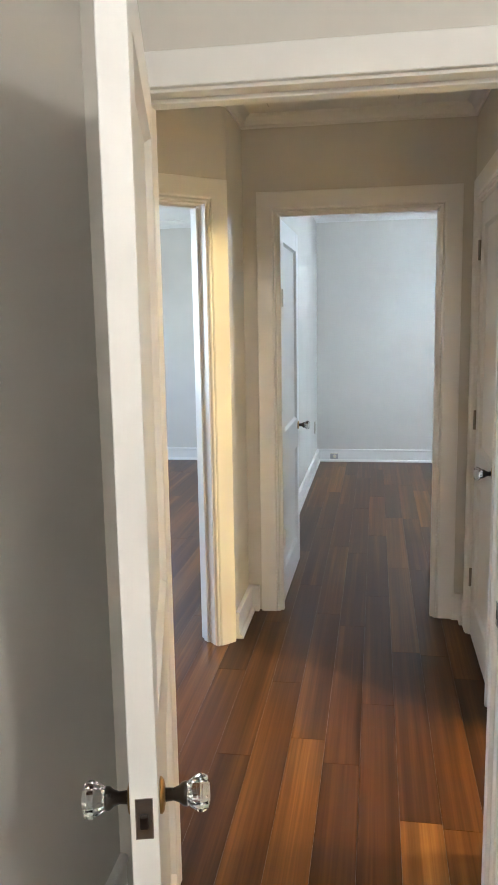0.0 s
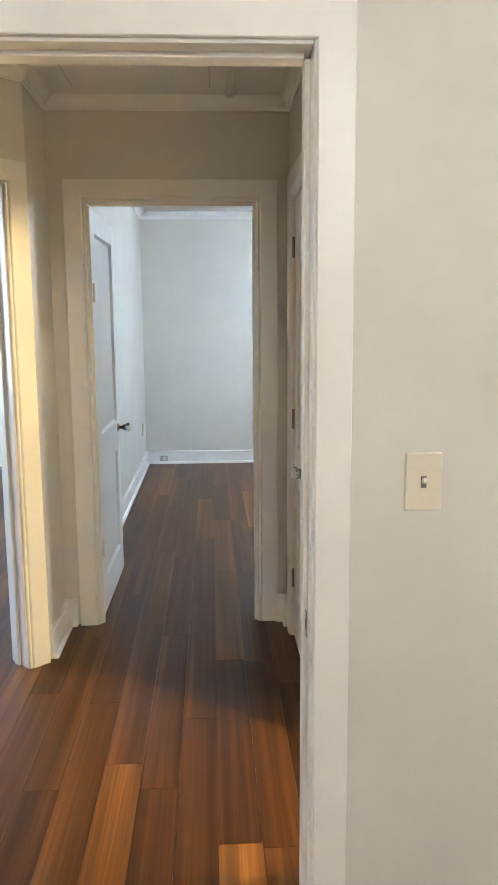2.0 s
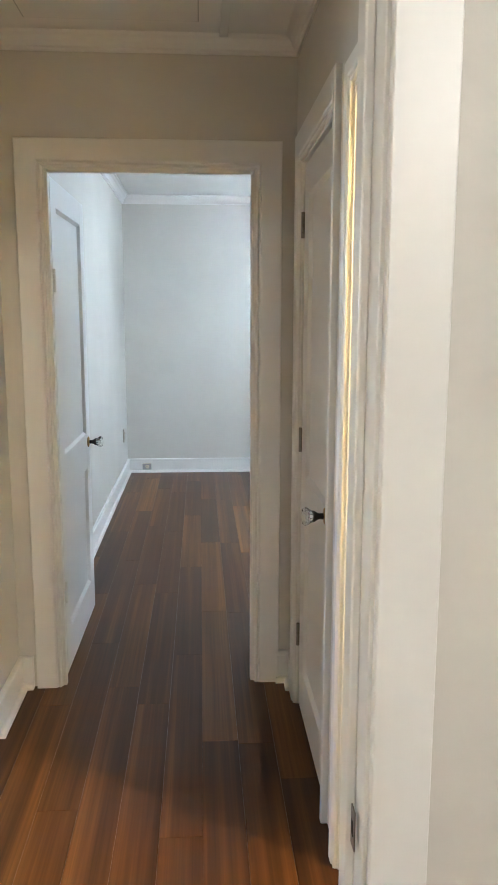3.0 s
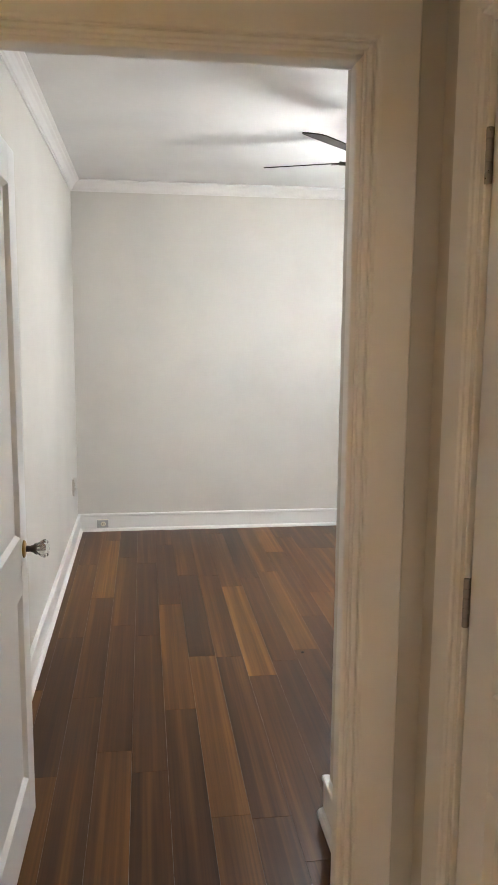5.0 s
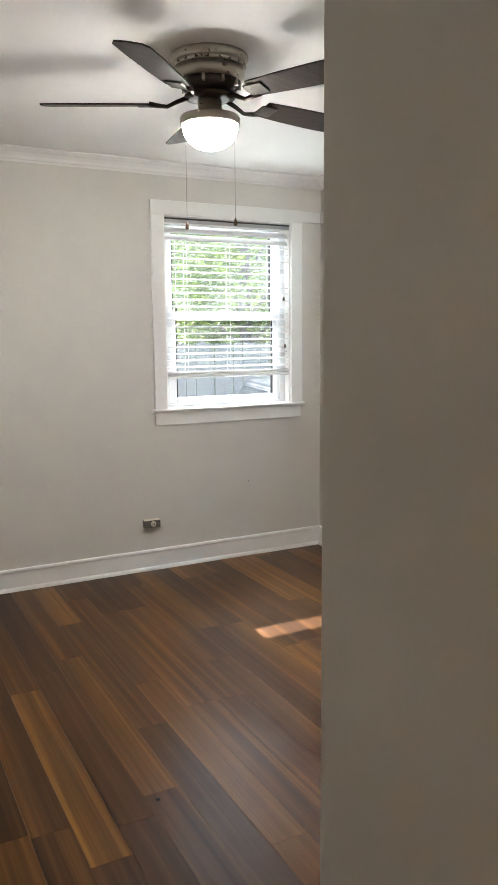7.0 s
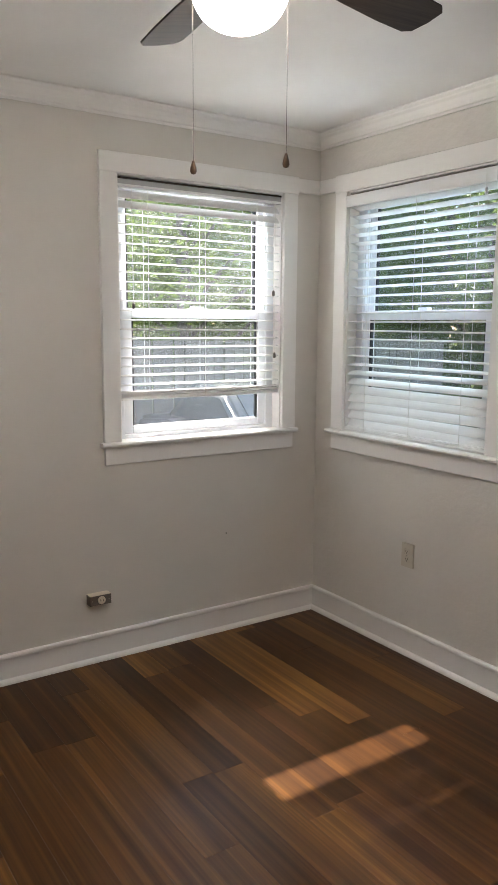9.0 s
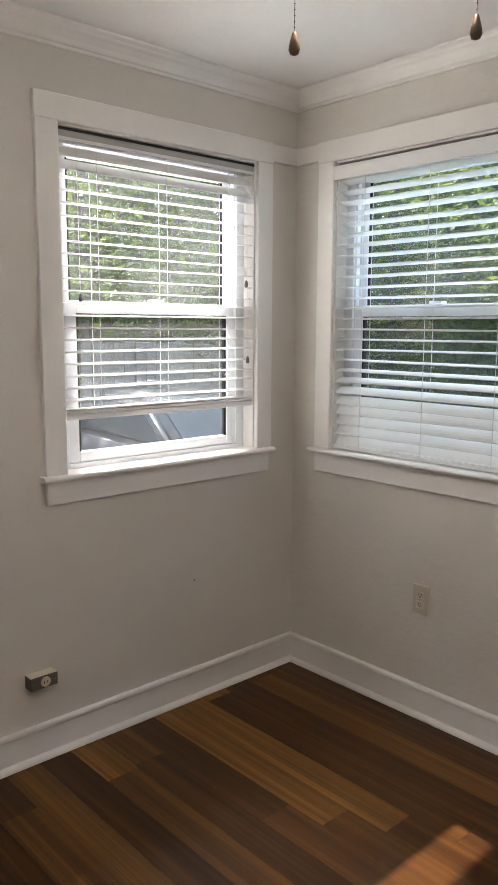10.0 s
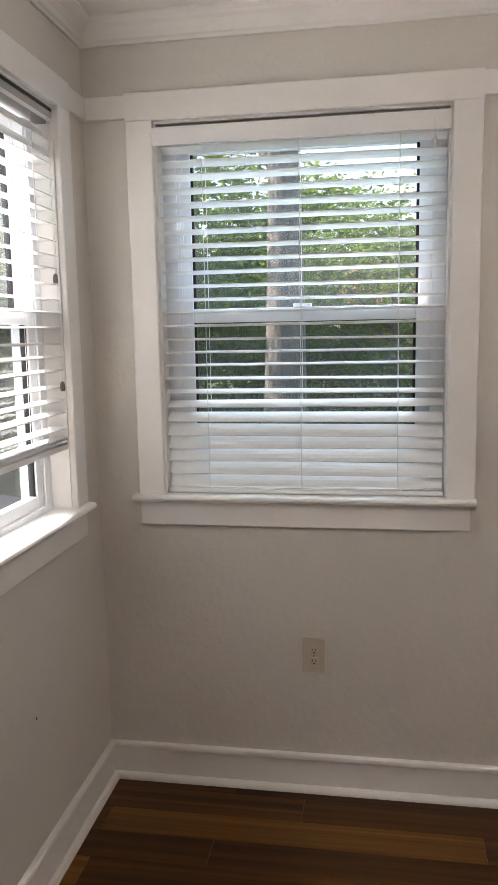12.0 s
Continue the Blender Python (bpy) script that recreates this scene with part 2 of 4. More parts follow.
def tube(points, radii, segs=8):
    bm = bmesh.new()
    rings = []
    pts = [Vector(p) for p in points]
    for k, p in enumerate(pts):
        way = (pts[min(k + 1, len(pts) - 1)] - pts[max(k - 1, 0)]).normalized()
        side = way.orthogonal().normalized()
        up = way.cross(side)
        r = radii[k] if isinstance(radii, (list, tuple)) else radii
        rings.append([bm.verts.new(p + r * (math.cos(2 * math.pi * j / segs) * side + math.sin(2 * math.pi * j / segs) * up)) for j in range(segs)])
    for lo, hi in zip(rings, rings[1:]):
        off = min(range(segs), key=lambda o: sum((lo[j].co - hi[(j + o) % segs].co).length for j in range(segs)))
        for j in range(segs):
            bm.faces.new((lo[j], lo[(j + 1) % segs], hi[(j + 1 + off) % segs], hi[(j + off) % segs]))
    bm.faces.new(rings[0][::-1])
    bm.faces.new(rings[-1])
    return bm


def wall(name, run, s0, s1, d0, d1, z0, z1, holes=(), label="", mat=None, wavy=0.0):
    """A wall along x or y from s0 to s1, from d0 to d1 across, with holes (s, s, z, z) right through."""
    ss = sorted({s0, s1, *[h for hole in holes for h in hole[:2]]})
    zs = sorted({z0, z1, *[min(max(h, z0), z1) for hole in holes for h in hole[2:]]})
    full = {(i, j): not any(h[0] < (ss[i] + ss[i + 1]) / 2 < h[1] and h[2] < (zs[j] + zs[j + 1]) / 2 < h[3] for h in holes) for i in range(len(ss) - 1) for j in range(len(zs) - 1)}
    bm, made = bmesh.new(), {}

    def vert(i, d, j):
        if (i, d, j) not in made:
            p = (ss[i], (d0, d1)[d], zs[j])
            made[i, d, j] = bm.verts.new(p if run == "x" else (p[1], p[0], p[2]))
        return made[i, d, j]

    for (i, j), solid in full.items():
        if not solid:
            continue
        for d in (0, 1):
            bm.faces.new([vert(*c) for c in ((i, d, j), (i + 1, d, j), (i + 1, d, j + 1), (i, d, j + 1))])
        for (p, q), side in (((i - 1, j), [(i, j), (i, j + 1)]), ((i + 1, j), [(i + 1, j), (i + 1, j + 1)]), ((i, j - 1), [(i, j), (i + 1, j)]), ((i, j + 1), [(i, j + 1), (i + 1, j + 1)])):
            if not full.get((p, q), False):
                (a, b), (c, e) = side
                bm.faces.new([vert(a, 0, b), vert(c, 0, e), vert(c, 1, e), vert(a, 1, b)])
    ob = finish(name, bm, mat or WALL)
    return tagged(ob, label or "painted plaster wall", "wall", kind="structure")


# ---- structure ----
N, E, W, S = 8.238, 3.062, -0.375, 4.588     # bedroom faces
HW, HE, HN, HS = -0.41, 0.70, 3.865, 1.89    # hall faces
FD0, FD1 = 3.865, 3.945                      # partition with the bedroom door
NW0 = 1.763                                  # entry side of the switch wall
TOP, HALL_TOP = 2.585, 2.49
WIN = (1.03, 2.275)

wall("wall_north", "x", -3.6, 3.25, N, N + 0.17, 0, 2.75, [(1.885, 2.82, *WIN), (-3.15, -2.22, *WIN)], "pale greige painted plaster wall with windows")
wall("wall_east", "y", 4.35, N, E, E + 0.17, 0, 2.75, [(7.06, 8.005, *WIN)], "pale greige rough plaster wall with window", PLASTER)
wall("wall_south", "x", HE + 0.13, E, S - 0.13, S, 0, 2.75, label="pale greige painted plaster wall")
wall("wall_west", "y", FD1, N, W - 0.12, W, 0, 2.75, label="pale greige painted plaster wall")
wall("wall_hall_east", "y", HS, S, HE, HE + 0.13, 0, 2.75, [(2.985, 3.67, -1, 2.035), (2.05, 2.76, -1, 2.035)], "plaster hall wall with closet and bath openings")
wall("wall_hall_west", "y", 3.457, FD0, HW - 0.12, HW, 0, 2.75, label="short plaster hall wall")
DIAG = pose(-1.146, 2.751, 0, 0, 0, 43.8)     # wall set across the hall's corner, 1.02 m long
wall("wall_diagonal", "x", 0, 1.02, 0, 0.12, 0, 2.75, [(0.135, 0.915, -1, 2.03)], "plaster wall set across the corner, with a doorway").matrix_world = DIAG
wall("wall_hall_west_near", "y", HS, 2.80, -1.27, -1.146, 0, 2.75, label="plaster hall wall")
wall("wall_partition", "x", HW - 0.12, HE, FD0, FD1, 0, 2.75, [(-0.245, 0.55, -1, 2.04)], "thin plaster partition with bedroom doorway")
wall("wall_entry", "x", -3.6, 3.0, NW0, HS, 0, 2.75, [(-0.29, 0.545, -1, 2.03)], "white painted plaster wall with a doorway")
wall("wall_entry_west", "y", -2.2, NW0, -0.53, -0.41, 0, 2.75, label="grey-white painted plaster wall")
wall("wall_entry_south", "x", -0.62, 3.0, -2.32, -2.2, 0, 2.75, label="grey-white painted plaster wall")
wall("wall_entry_east", "y", -2.32, NW0, 3.0, 3.12, 0, 2.75, label="grey-white painted plaster wall")
wall("wall_side_west", "y", NW0, N + 0.17, -3.72, -3.6, 0, 2.75, [(4.0, 5.6, 0.9, 2.25)], label="pale painted plaster wall")
wall("wall_bath_east", "y", HS, 3.05, 2.3, 2.4, 0, 2.75, label="cream painted bath wall")
wall("wall_bath_north", "x", HE + 0.13, 2.3, 2.94, 3.05, 0, 2.75, label="cream painted bath wall")


def ceiling(name, x0, x1, y0, y1, z, label):
    return tagged(finish(name, box(x0, x1, y0, y1, z, z + 0.12), CEILING), label, "ceiling", kind="structure")


ceiling("ceiling_bedroom", W - 0.05, E + 0.05, FD1, N + 0.05, TOP, "white painted flat bedroom ceiling")
tagged(finish("ceiling_hall", extrude_profile([(HE + 0.05, 1.85), (HE + 0.05, FD0 + 0.04), (-0.45, FD0 + 0.04), (-0.45, 3.5), (-1.19, 2.80), (-1.19, 1.85)], HALL_TOP, HALL_TOP + 0.12, "z"), CEILING), "cream painted hall ceiling", "ceiling", kind="structure")
ceiling("ceiling_entry", -0.58, 3.05, -2.3, NW0 + 0.05, TOP, "white painted ceiling")
tagged(finish("ceiling_side", extrude_profile([(-3.66, 1.85), (-1.2, 1.85), (-1.2, 2.80), (-0.47, 3.50), (-0.47, N + 0.05), (-3.66, N + 0.05)], TOP, TOP + 0.12, "z"), CEILING), "white painted ceiling", "ceiling", kind="structure")
ceiling("ceiling_bath", HE + 0.08, 2.35, HS - 0.05, 3.0, HALL_TOP, "white painted bath ceiling")

floor = tagged(finish("floor", box(-3.7, 3.2, -2.3, 8.3, -0.30, -0.016), UNDER), "dark brown wood plank floor", "floor", kind="structure")
tagged(finish("floor_bath", box(HE + 0.06, 2.35, HS, 2.95, -0.016, 0.0), TILE), "pale tiled bath floor", "floor", kind="structure")


# ---- baseboards, crowns, casings ----
def base_profile(h=0.134, t=0.016):
    """Board with a rounded cap and a quarter-round shoe; the first axis runs into the room."""
    p = [(0, 0), (t + 0.019, 0), (t + 0.018, 0.009), (t + 0.014, 0.016), (t + 0.008, 0.0205), (t, 0.022), (t, h - 0.022), (t + 0.004, h - 0.019), (t + 0.006, h - 0.014), (t + 0.006, h - 0.008), (t + 0.004, h - 0.002), (t, h), (0, h)]
    return p


def crown_profile(h=0.075, t=0.065):
    return [(0, 0), (0, -h), (0.008, -h), (0.010, -h + 0.010), (0.016, -h + 0.014), (0.022, -h + 0.030), (0.034, -h + 0.046), (0.046, -h + 0.054), (0.050, -h + 0.060), (0.056, -h + 0.063), (t, -0.008), (t, 0)]


def mould(name, profile, run, s0, s1, d, inward, z, label, mat=TRIM):
    pts = [(d + inward * p, z + q) for p, q in profile]
    return tagged(finish(name, extrude_profile(pts, s0, s1, run), mat), label, name.split("_")[0], kind="structure")


BASE_LABEL, CROWN_LABEL = "white painted baseboard with shoe moulding", "white painted crown moulding"
for run, s0, s1, d, inward in (
    ("x", W, E, N, -1), ("y", S, N, E, -1), ("x", HE, E, S, 1), ("y", FD1, N, W, 1), ("y", FD1, S + 0.02, HE, -1),
    ("y", 3.47, FD0, HW, 1), ("x", HW, -0.352, FD0, -1), ("x", 0.632, HE, FD0, -1), ("y", 3.765, FD0, HE, -1),
    ("y", HS, 1.995, HE, -1),
    ("x", -3.6, HW - 0.12, N, -1), ("y", FD1, N, W - 0.12, -1), ("y", HS, N, -3.6, 1),
    ("x", 0.625, 3.0, NW0, -1), ("y", -2.2, NW0, -0.41, 1),
):
    mould("baseboard", base_profile(), run, s0, s1, d, inward, 0, BASE_LABEL)
for run, s0, s1, d, inward, z in (
    ("x", W, E, N, -1, TOP), ("y", S, N, E, -1, TOP), ("x", HE, E, S, 1, TOP), ("y", FD1, N, W, 1, TOP), ("y", FD1, S, HE, -1, TOP), ("x", W, HE, FD1, 1, TOP),
        ("x", -3.6, W - 0.12, N, -1, TOP), ("y", HS, N, -3.6, 1, TOP),
):
    mould("crown", crown_profile(), run, s0, s1, d, inward, z, CROWN_LABEL)
for run, s0, s1, d, inward in (("x", HW, HE, FD0, -1), ("y", 3.45, FD0, HW, 1), ("y", HS, FD0, HE, -1), ("x", -1.146, HE, HS, 1)):
    mould("crown", crown_profile(0.058, 0.045), run, s0, s1, d, inward, HALL_TOP, CROWN_LABEL)
mould("crown", crown_profile(0.058, 0.045), "x", 0, 1.02, 0, -1, HALL_TOP, CROWN_LABEL).matrix_world = DIAG


def casing_profile(w=0.092, t=0.02, plain=False):
    """A flat casing with stepped beads on its inner edge: (across from the inner edge, out from the wall)."""
    if plain:
        return [(0, 0), (0, t - 0.002), (0.002, t), (w - 0.002, t), (w, t - 0.002), (w, 0)]
    return [(0, 0), (0, t - 0.009), (0.002, t - 0.005), (0.006, t - 0.003), (0.010, t - 0.005), (0.012, t - 0.009), (0.015, t - 0.009), (0.017, t - 0.004), (0.021, t - 0.0005), (0.026, t), (w - 0.003, t), (w, t - 0.003), (w, 0)]


def mitred(points, along):
    """A moulding drawn out along z or x whose ends are cut at an angle: (across, across, from, to) for each point of its profile."""
    bm = bmesh.new()
    rings = [[bm.verts.new((p, q, s[k]) if along == "z" else (s[k], p, q)) for p, q, *s in points] for k in (0, 1)]
    n = len(points)
    for k in range(n):
        bm.faces.new((rings[0][k], rings[0][(k + 1) % n], rings[1][(k + 1) % n], rings[1][k]))
    bm.faces.new(rings[0])
    bm.faces.new(rings[1][::-1])
    return bm


def doorway(name, m, width, height, depth, label, cas=0.092, stop_at=None, both=True, cas_r=None, plain=False):
    """A lined opening: local x across from 0 to width, y through the wall from 0 (near face) to depth. Jambs, stops and casings."""
    top = thing(name, m, label, "door frame", kind="structure")
    j = 0.012
    part("jamb", box(-0.01, j - 0.002, -0.004, depth + 0.004, 0, height, 0.002), TRIM, top)
    part("jamb", box(width - j + 0.002, width + 0.01, -0.004, depth + 0.004, 0, height, 0.002), TRIM, top)
    part("head_jamb", box(j - 0.002, width - j + 0.002, -0.004, depth + 0.004, height - j, height + 0.012, 0.002), TRIM, top)
    if stop_at is not None:
        s0, s1 = stop_at
        part("door_stop", box(j - 0.003, j + 0.010, s0, s1, 0, height - j - 0.010, 0.003), TRIM, top)
        part("door_stop", box(width - j - 0.010, width - j + 0.003, s0, s1, 0, height - j - 0.010, 0.003), TRIM, top)
        part("door_stop", box(j + 0.010, width - j - 0.010, s0, s1, height - j - 0.010, height - j + 0.003, 0.003), TRIM, top)
    for side, y0, out in ((0, 0.0, -1), (1, depth, 1)):
        if side == 1 and not both:
            continue
        prof, prof_r = casing_profile(cas, plain=plain), casing_profile(cas_r or cas, plain=plain)
        hi = height - 0.004
        part("casing", mitred([(0.004 - p, y0 + out * q, 0, hi + p) for p, q in prof], "z"), TRIM, top)
        part("casing", mitred([(width - 0.004 + p, y0 + out * q, 0, hi + p * cas / (cas_r or cas)) for p, q in prof_r], "z"), TRIM, top)
        part("head_casing", mitred([(y0 + out * q, hi + p, 0.004 - p, width - 0.004 + p * (cas_r or cas) / cas) for p, q in prof], "x"), TRIM, top)
    return top


# local x runs along the wall, local y through it
doorway("door_frame_1", pose(-0.245, FD0, 0), 0.795, 2.04, FD1 - FD0, "white painted bedroom door casing and jambs", 0.098, (0.0, 0.03), both=False)
doorway("door_frame_2", pose(-0.29, NW0, 0), 0.835, 2.03, HS - NW0, "white painted entry door casing and jambs", 0.075, (0.045, 0.09), plain=True)
doorway("door_frame_3", DIAG @ pose(0.135, 0, 0), 0.78, 2.03, 0.12, "white painted doorway casing and jambs", 0.10, (0.05, 0.085))
doorway("door_frame_4", pose(HE, 3.67, 0, 0, 0, -90), 0.685, 2.035, 0.13, "white painted closet door casing", 0.098, (0.042, 0.075), both=False, cas_r=0.048)
doorway("door_frame_5", pose(HE, 2.755, 0, 0, 0, -90), 0.70, 2.035, 0.13, "white painted bath doorway casing", 0.055, (0.05, 0.09), cas_r=0.09)


# ---- doors ----
def knob(parent, x, y, z, out):
    """A glass knob on a bronze neck with a brass rosette; out: +1 or -1 along local y."""
    turn = pose(x, y, z, -90 * out)
    k = part("rosette", moved(lathe([(0.026, 0), (0.026, 0.003), (0.022, 0.006), (0.012, 0.008)], 24), turn), BRASS, parent, "aged brass rosette", True)
    part("neck", moved(lathe([(0.010, 0.006), (0.009, 0.020), (0.012, 0.028), (0.017, 0.034), (0.018, 0.040)], 20), turn), BRONZE, k, "dark bronze neck", True)
    part("knob", moved(lathe([(0.016, 0.040), (0.019, 0.044), (0.0265, 0.056), (0.0275, 0.062), (0.0240, 0.070), (0.012, 0.074), (0.004, 0.0725)], 24, 0.07, 12), turn), CRYSTAL, k, "fluted clear glass knob")
    return k


def hinge(parent, x, y, z, dx, mat):
    """A butt hinge: two leaves and a knuckled pin, beside the door's edge."""
    h = part("hinge", box(x - 0.0015, x + 0.0015, y - 0.001, y + 0.030, z - 0.045, z + 0.045), mat, parent, "worn steel hinge" if mat == STEEL else "hinge painted over white")
    for k in range(5):
        part("knuckle", moved(lathe([(0.0055, 0), (0.006, 0.001), (0.006, 0.0165), (0.0055, 0.0175)], 10), pose(x, y - 0.006, z - 0.045 + 0.018 * k)), mat, h, smooth=True)
    for k in (-0.03, 0.0, 0.03):
        part("screw", moved(lathe([(0.004, 0), (0.004, 0.0008), (0.002, 0.001)], 8), pose(x + dx * 0.0015, y + 0.015, z + k, 0, 90 * dx)), BRONZE, h)
    return h


def panel_door(name, m, width, height, thick, label, knob_x, knob_z, hinges=(0.30, 1.72), knob_both=True, latch=True, metal=None):
    """A two-panel door: local x from the hinge edge (0) to the free edge, y through the leaf (0 to thick), z up."""
    d = thing(name, m, label, "door", kind="structure")
    st, gap = 0.105, 0.008
    zs = [(gap, 0.175), (0.755, 0.925), (height - 0.105, height)]
    part("stile", box(0, st, 0, thick, gap, height, 0.002), DOOR, d)
    part("stile", box(width - st, width, 0, thick, gap, height, 0.002), DOOR, d)
    for z0, z1 in zs:
        part("rail", box(st, width - st, 0.0004, thick - 0.0004, z0, z1, 0.0005), DOOR, d)
    for z0, z1 in ((0.175, 0.755), (0.925, height - 0.105)):
        p = part("panel", box(st - 0.005, width - st + 0.005, thick * 0.36, thick * 0.64, z0 - 0.005, z1 + 0.005), DOOR, d)
        for y0, sgn in ((0.001, 1), (thick - 0.001, -1)):
            prof = [(0, 0), (0.013, thick * 0.36), (0, thick * 0.36)]
            tri = [(a, y0 + sgn * b) for a, b in prof]
            part("sticking", extrude_profile([(st + a, b) for a, b in tri], z0, z1, "z"), DOOR, p)
            part("sticking", extrude_profile([(width - st - a, b) for a, b in tri], z0, z1, "z"), DOOR, p)
            part("sticking", extrude_profile([(b, z0 + a) for a, b in tri], st, width - st, "x"), DOOR, p)
            part("sticking", extrude_profile([(b, z1 - a) for a, b in tri], st, width - st, "x"), DOOR, p)
    knob(d, knob_x, 0.0, knob_z, -1)
    if knob_both:
        knob(d, knob_x, thick, knob_z, 1)
    if latch:
        lp = part("latch_plate", box(width - 0.0005, width + 0.0015, thick / 2 - 0.0125, thick / 2 + 0.0125, knob_z - 0.026, knob_z + 0.036, 0.0005), STEEL, d, "worn steel latch plate")
        part("latch_bolt", box(width + 0.0015, width + 0.010, thick / 2 - 0.006, thick / 2 + 0.006, knob_z - 0.006, knob_z + 0.014, 0.002), BRONZE, lp)
    for z in hinges:
        hinge(d, -0.002, 0.0, z, 1, metal or STEEL)
    return d


# bedroom door stands open along the west wall; entry door stands open towards the entry room; closet door is shut
panel_door("door_1", pose(-0.270, 3.958, 0, 0, 0, 89.4) @ pose(0, -0.037, 0), 0.780, 2.02, 0.037, "white two-panel door standing open, glass knob", 0.720, 0.880, (0.367, 1.63), metal=TRIM)
panel_door("door_2", pose(-0.291, NW0 - 0.014, 0, 0, 0, -75.8), 0.822, 2.005, 0.040, "white two-panel door standing open, glass knobs", 0.762, 0.824)
panel_door("door_3", pose(HE + 0.004, 3.653, 0, 0, 0, -90), 0.652, 2.015, 0.036, "white closed closet door with small knob", 0.560, 0.905, (0.29, 1.047, 1.812), knob_both=False, latch=False)

def strike(m, label):
    s = thing("strike_plate", m, label, "strike plate")
    part("plate", box(-0.011, 0.011, -0.0012, 0.0008, -0.028, 0.028, 0.0005), STEEL, s)
    part("latch_hole", box(-0.005, 0.005, -0.0018, 0.0, -0.010, 0.010), BLACK, s)
    return s


strike(pose(0.529, NW0 + 0.026, 0.83, 0, 0, -90), "worn steel strike plate on the entry door jamb")
strike(pose(0.5385, FD0 + 0.036, 0.885, 0, 0, -90) @ Matrix.Scale(0.55, 4), "worn steel strike plate on the bedroom door jamb")


# ---- windows ----
def window(name, m, w, label, cas=0.088):
    """A double-hung window in a wall; local x across the opening (0 to w), y outwards from the room face, z up."""
    top = thing(name, m, label, "window", kind="structure")
    z0, z1 = 1.055, 2.275
    prof = [(0, 0), (0, 0.016), (0.003, 0.019), (cas - 0.003, 0.019), (cas, 0.016), (cas, 0)]
    part("casing", extrude_profile([(0.004 - p, -q) for p, q in prof], z0 - 0.002, z1 - 0.004, "z"), TRIM, top)
    part("casing", extrude_profile([(w - 0.004 + p, -q) for p, q in prof], z0 - 0.002, z1 - 0.004, "z"), TRIM, top)
    part("head_casing", extrude_profile([(-q - 0.001, z1 - 0.004 + p) for p, q in prof], -cas + 0.003, w + cas - 0.003, "x"), TRIM, top)
    nose = [(0.060, z0 - 0.022), (0.060, z0), (-0.038, z0), (-0.044, z0 - 0.004), (-0.047, z0 - 0.011), (-0.044, z0 - 0.018), (-0.038, z0 - 0.022)]
    board = extrude_profile([(0.062, z0 - 0.022), (0.062, z0), (0.0, z0), (0.0, z0 - 0.022)], 0.001, w - 0.001, "x")
    part("sill", joined(board, extrude_profile([(p if p < 0.01 else -0.0005, q) for p, q in nose], -0.103, w + 0.086, "x")), TRIM, top)
    part("apron", extrude_profile([(0, z0 - 0.108), (-0.014, z0 - 0.108), (-0.017, z0 - 0.105), (-0.017, z0 - 0.0225), (0, z0 - 0.0225)], -0.080, w + 0.070, "x"), TRIM, top)
    for x0, x1 in ((0.0, 0.012), (w - 0.012, w)):
        part("jamb", box(x0, x1, 0.0, 0.155, z0, z1 - 0.012, 0.001), TRIM, top)
    part("head_jamb", box(0.0, w, 0.0, 0.155, z1 - 0.012, z1, 0.001), TRIM, top)
    # vinyl frame with tracks
    fr = 0.045
    a, b = 0.062, 0.150
    for x0, x1 in ((0.012, 0.012 + fr), (w - 0.012 - fr, w - 0.012)):
        f = part("frame_side", box(x0, x1, a, b, z0 + 0.016, z1 - 0.012, 0.002), VINYL, top)
        inner = x1 if x0 < 0.1 else x0
        sg = 1 if x0 < 0.1 else -1
        for yy in (a + 0.006, a + 0.040, a + 0.076):
            part("track_rib", box(min(inner, inner + sg * 0.010), max(inner, inner + sg * 0.010), yy, yy + 0.004, z0 + 0.034, z1 - 0.02), VINYL, f)
    part("frame_head", box(0.012 + fr, w - 0.012 - fr, a, b, z1 - 0.05, z1 - 0.012, 0.002), VINYL, top)
    part("frame_sill", box(0.012, w - 0.012, a - 0.0005, b + 0.0005, z0 - 0.004, z0 + 0.018, 0.002), VINYL, top)
    mid = 1.655
    xa, xb = 0.012 + fr + 0.002, w - 0.012 - fr - 0.002
    for sash, y0, y1, s0, s1, rail, stile in (("upper_sash", a + 0.044, a + 0.074, mid - 0.018, z1 - 0.052, 0.036, 0.036), ("lower_sash", a + 0.008, a + 0.039, z0 + 0.020, mid + 0.022, 0.046, 0.044)):
        sh = part(sash, box(xa, xa + stile, y0, y1, s0, s1, 0.003), VINYL, top, "white vinyl window sash")
        part("sash_stile", box(xb - stile, xb, y0, y1, s0, s1, 0.003), VINYL, sh)
        part("sash_rail", box(xa + stile, xb - stile, y0, y1, s0, s0 + (rail if sash == "upper_sash" else 0.038), 0.003), VINYL, sh)
        part("sash_rail", box(xa + stile, xb - stile, y0, y1, s1 - rail, s1, 0.003), VINYL, sh)
        gl = part("pane", box(xa + stile - 0.006, xb - stile + 0.006, (y0 + y1) / 2 - 0.002, (y0 + y1) / 2 + 0.002, s0 + 0.03, s1 - rail + 0.006), GLASS, sh, "clear window pane")
        gl.visible_shadow = False
        for x0, x1, q0, q1 in ((xa + stile, xa + stile + 0.009, s0 + 0.036, s1 - rail), (xb - stile - 0.009, xb - stile, s0 + 0.036, s1 - rail)):
            part("gasket", box(x0, x1, y0 + 0.006, y1 - 0.006, q0, q1), BLACK, sh, "black glazing gasket")
    sc = part("insect_screen", box(xa, xb, b - 0.006, b - 0.004, z0 + 0.020, mid + 0.01), SCREEN, top, "dark fine insect screen")
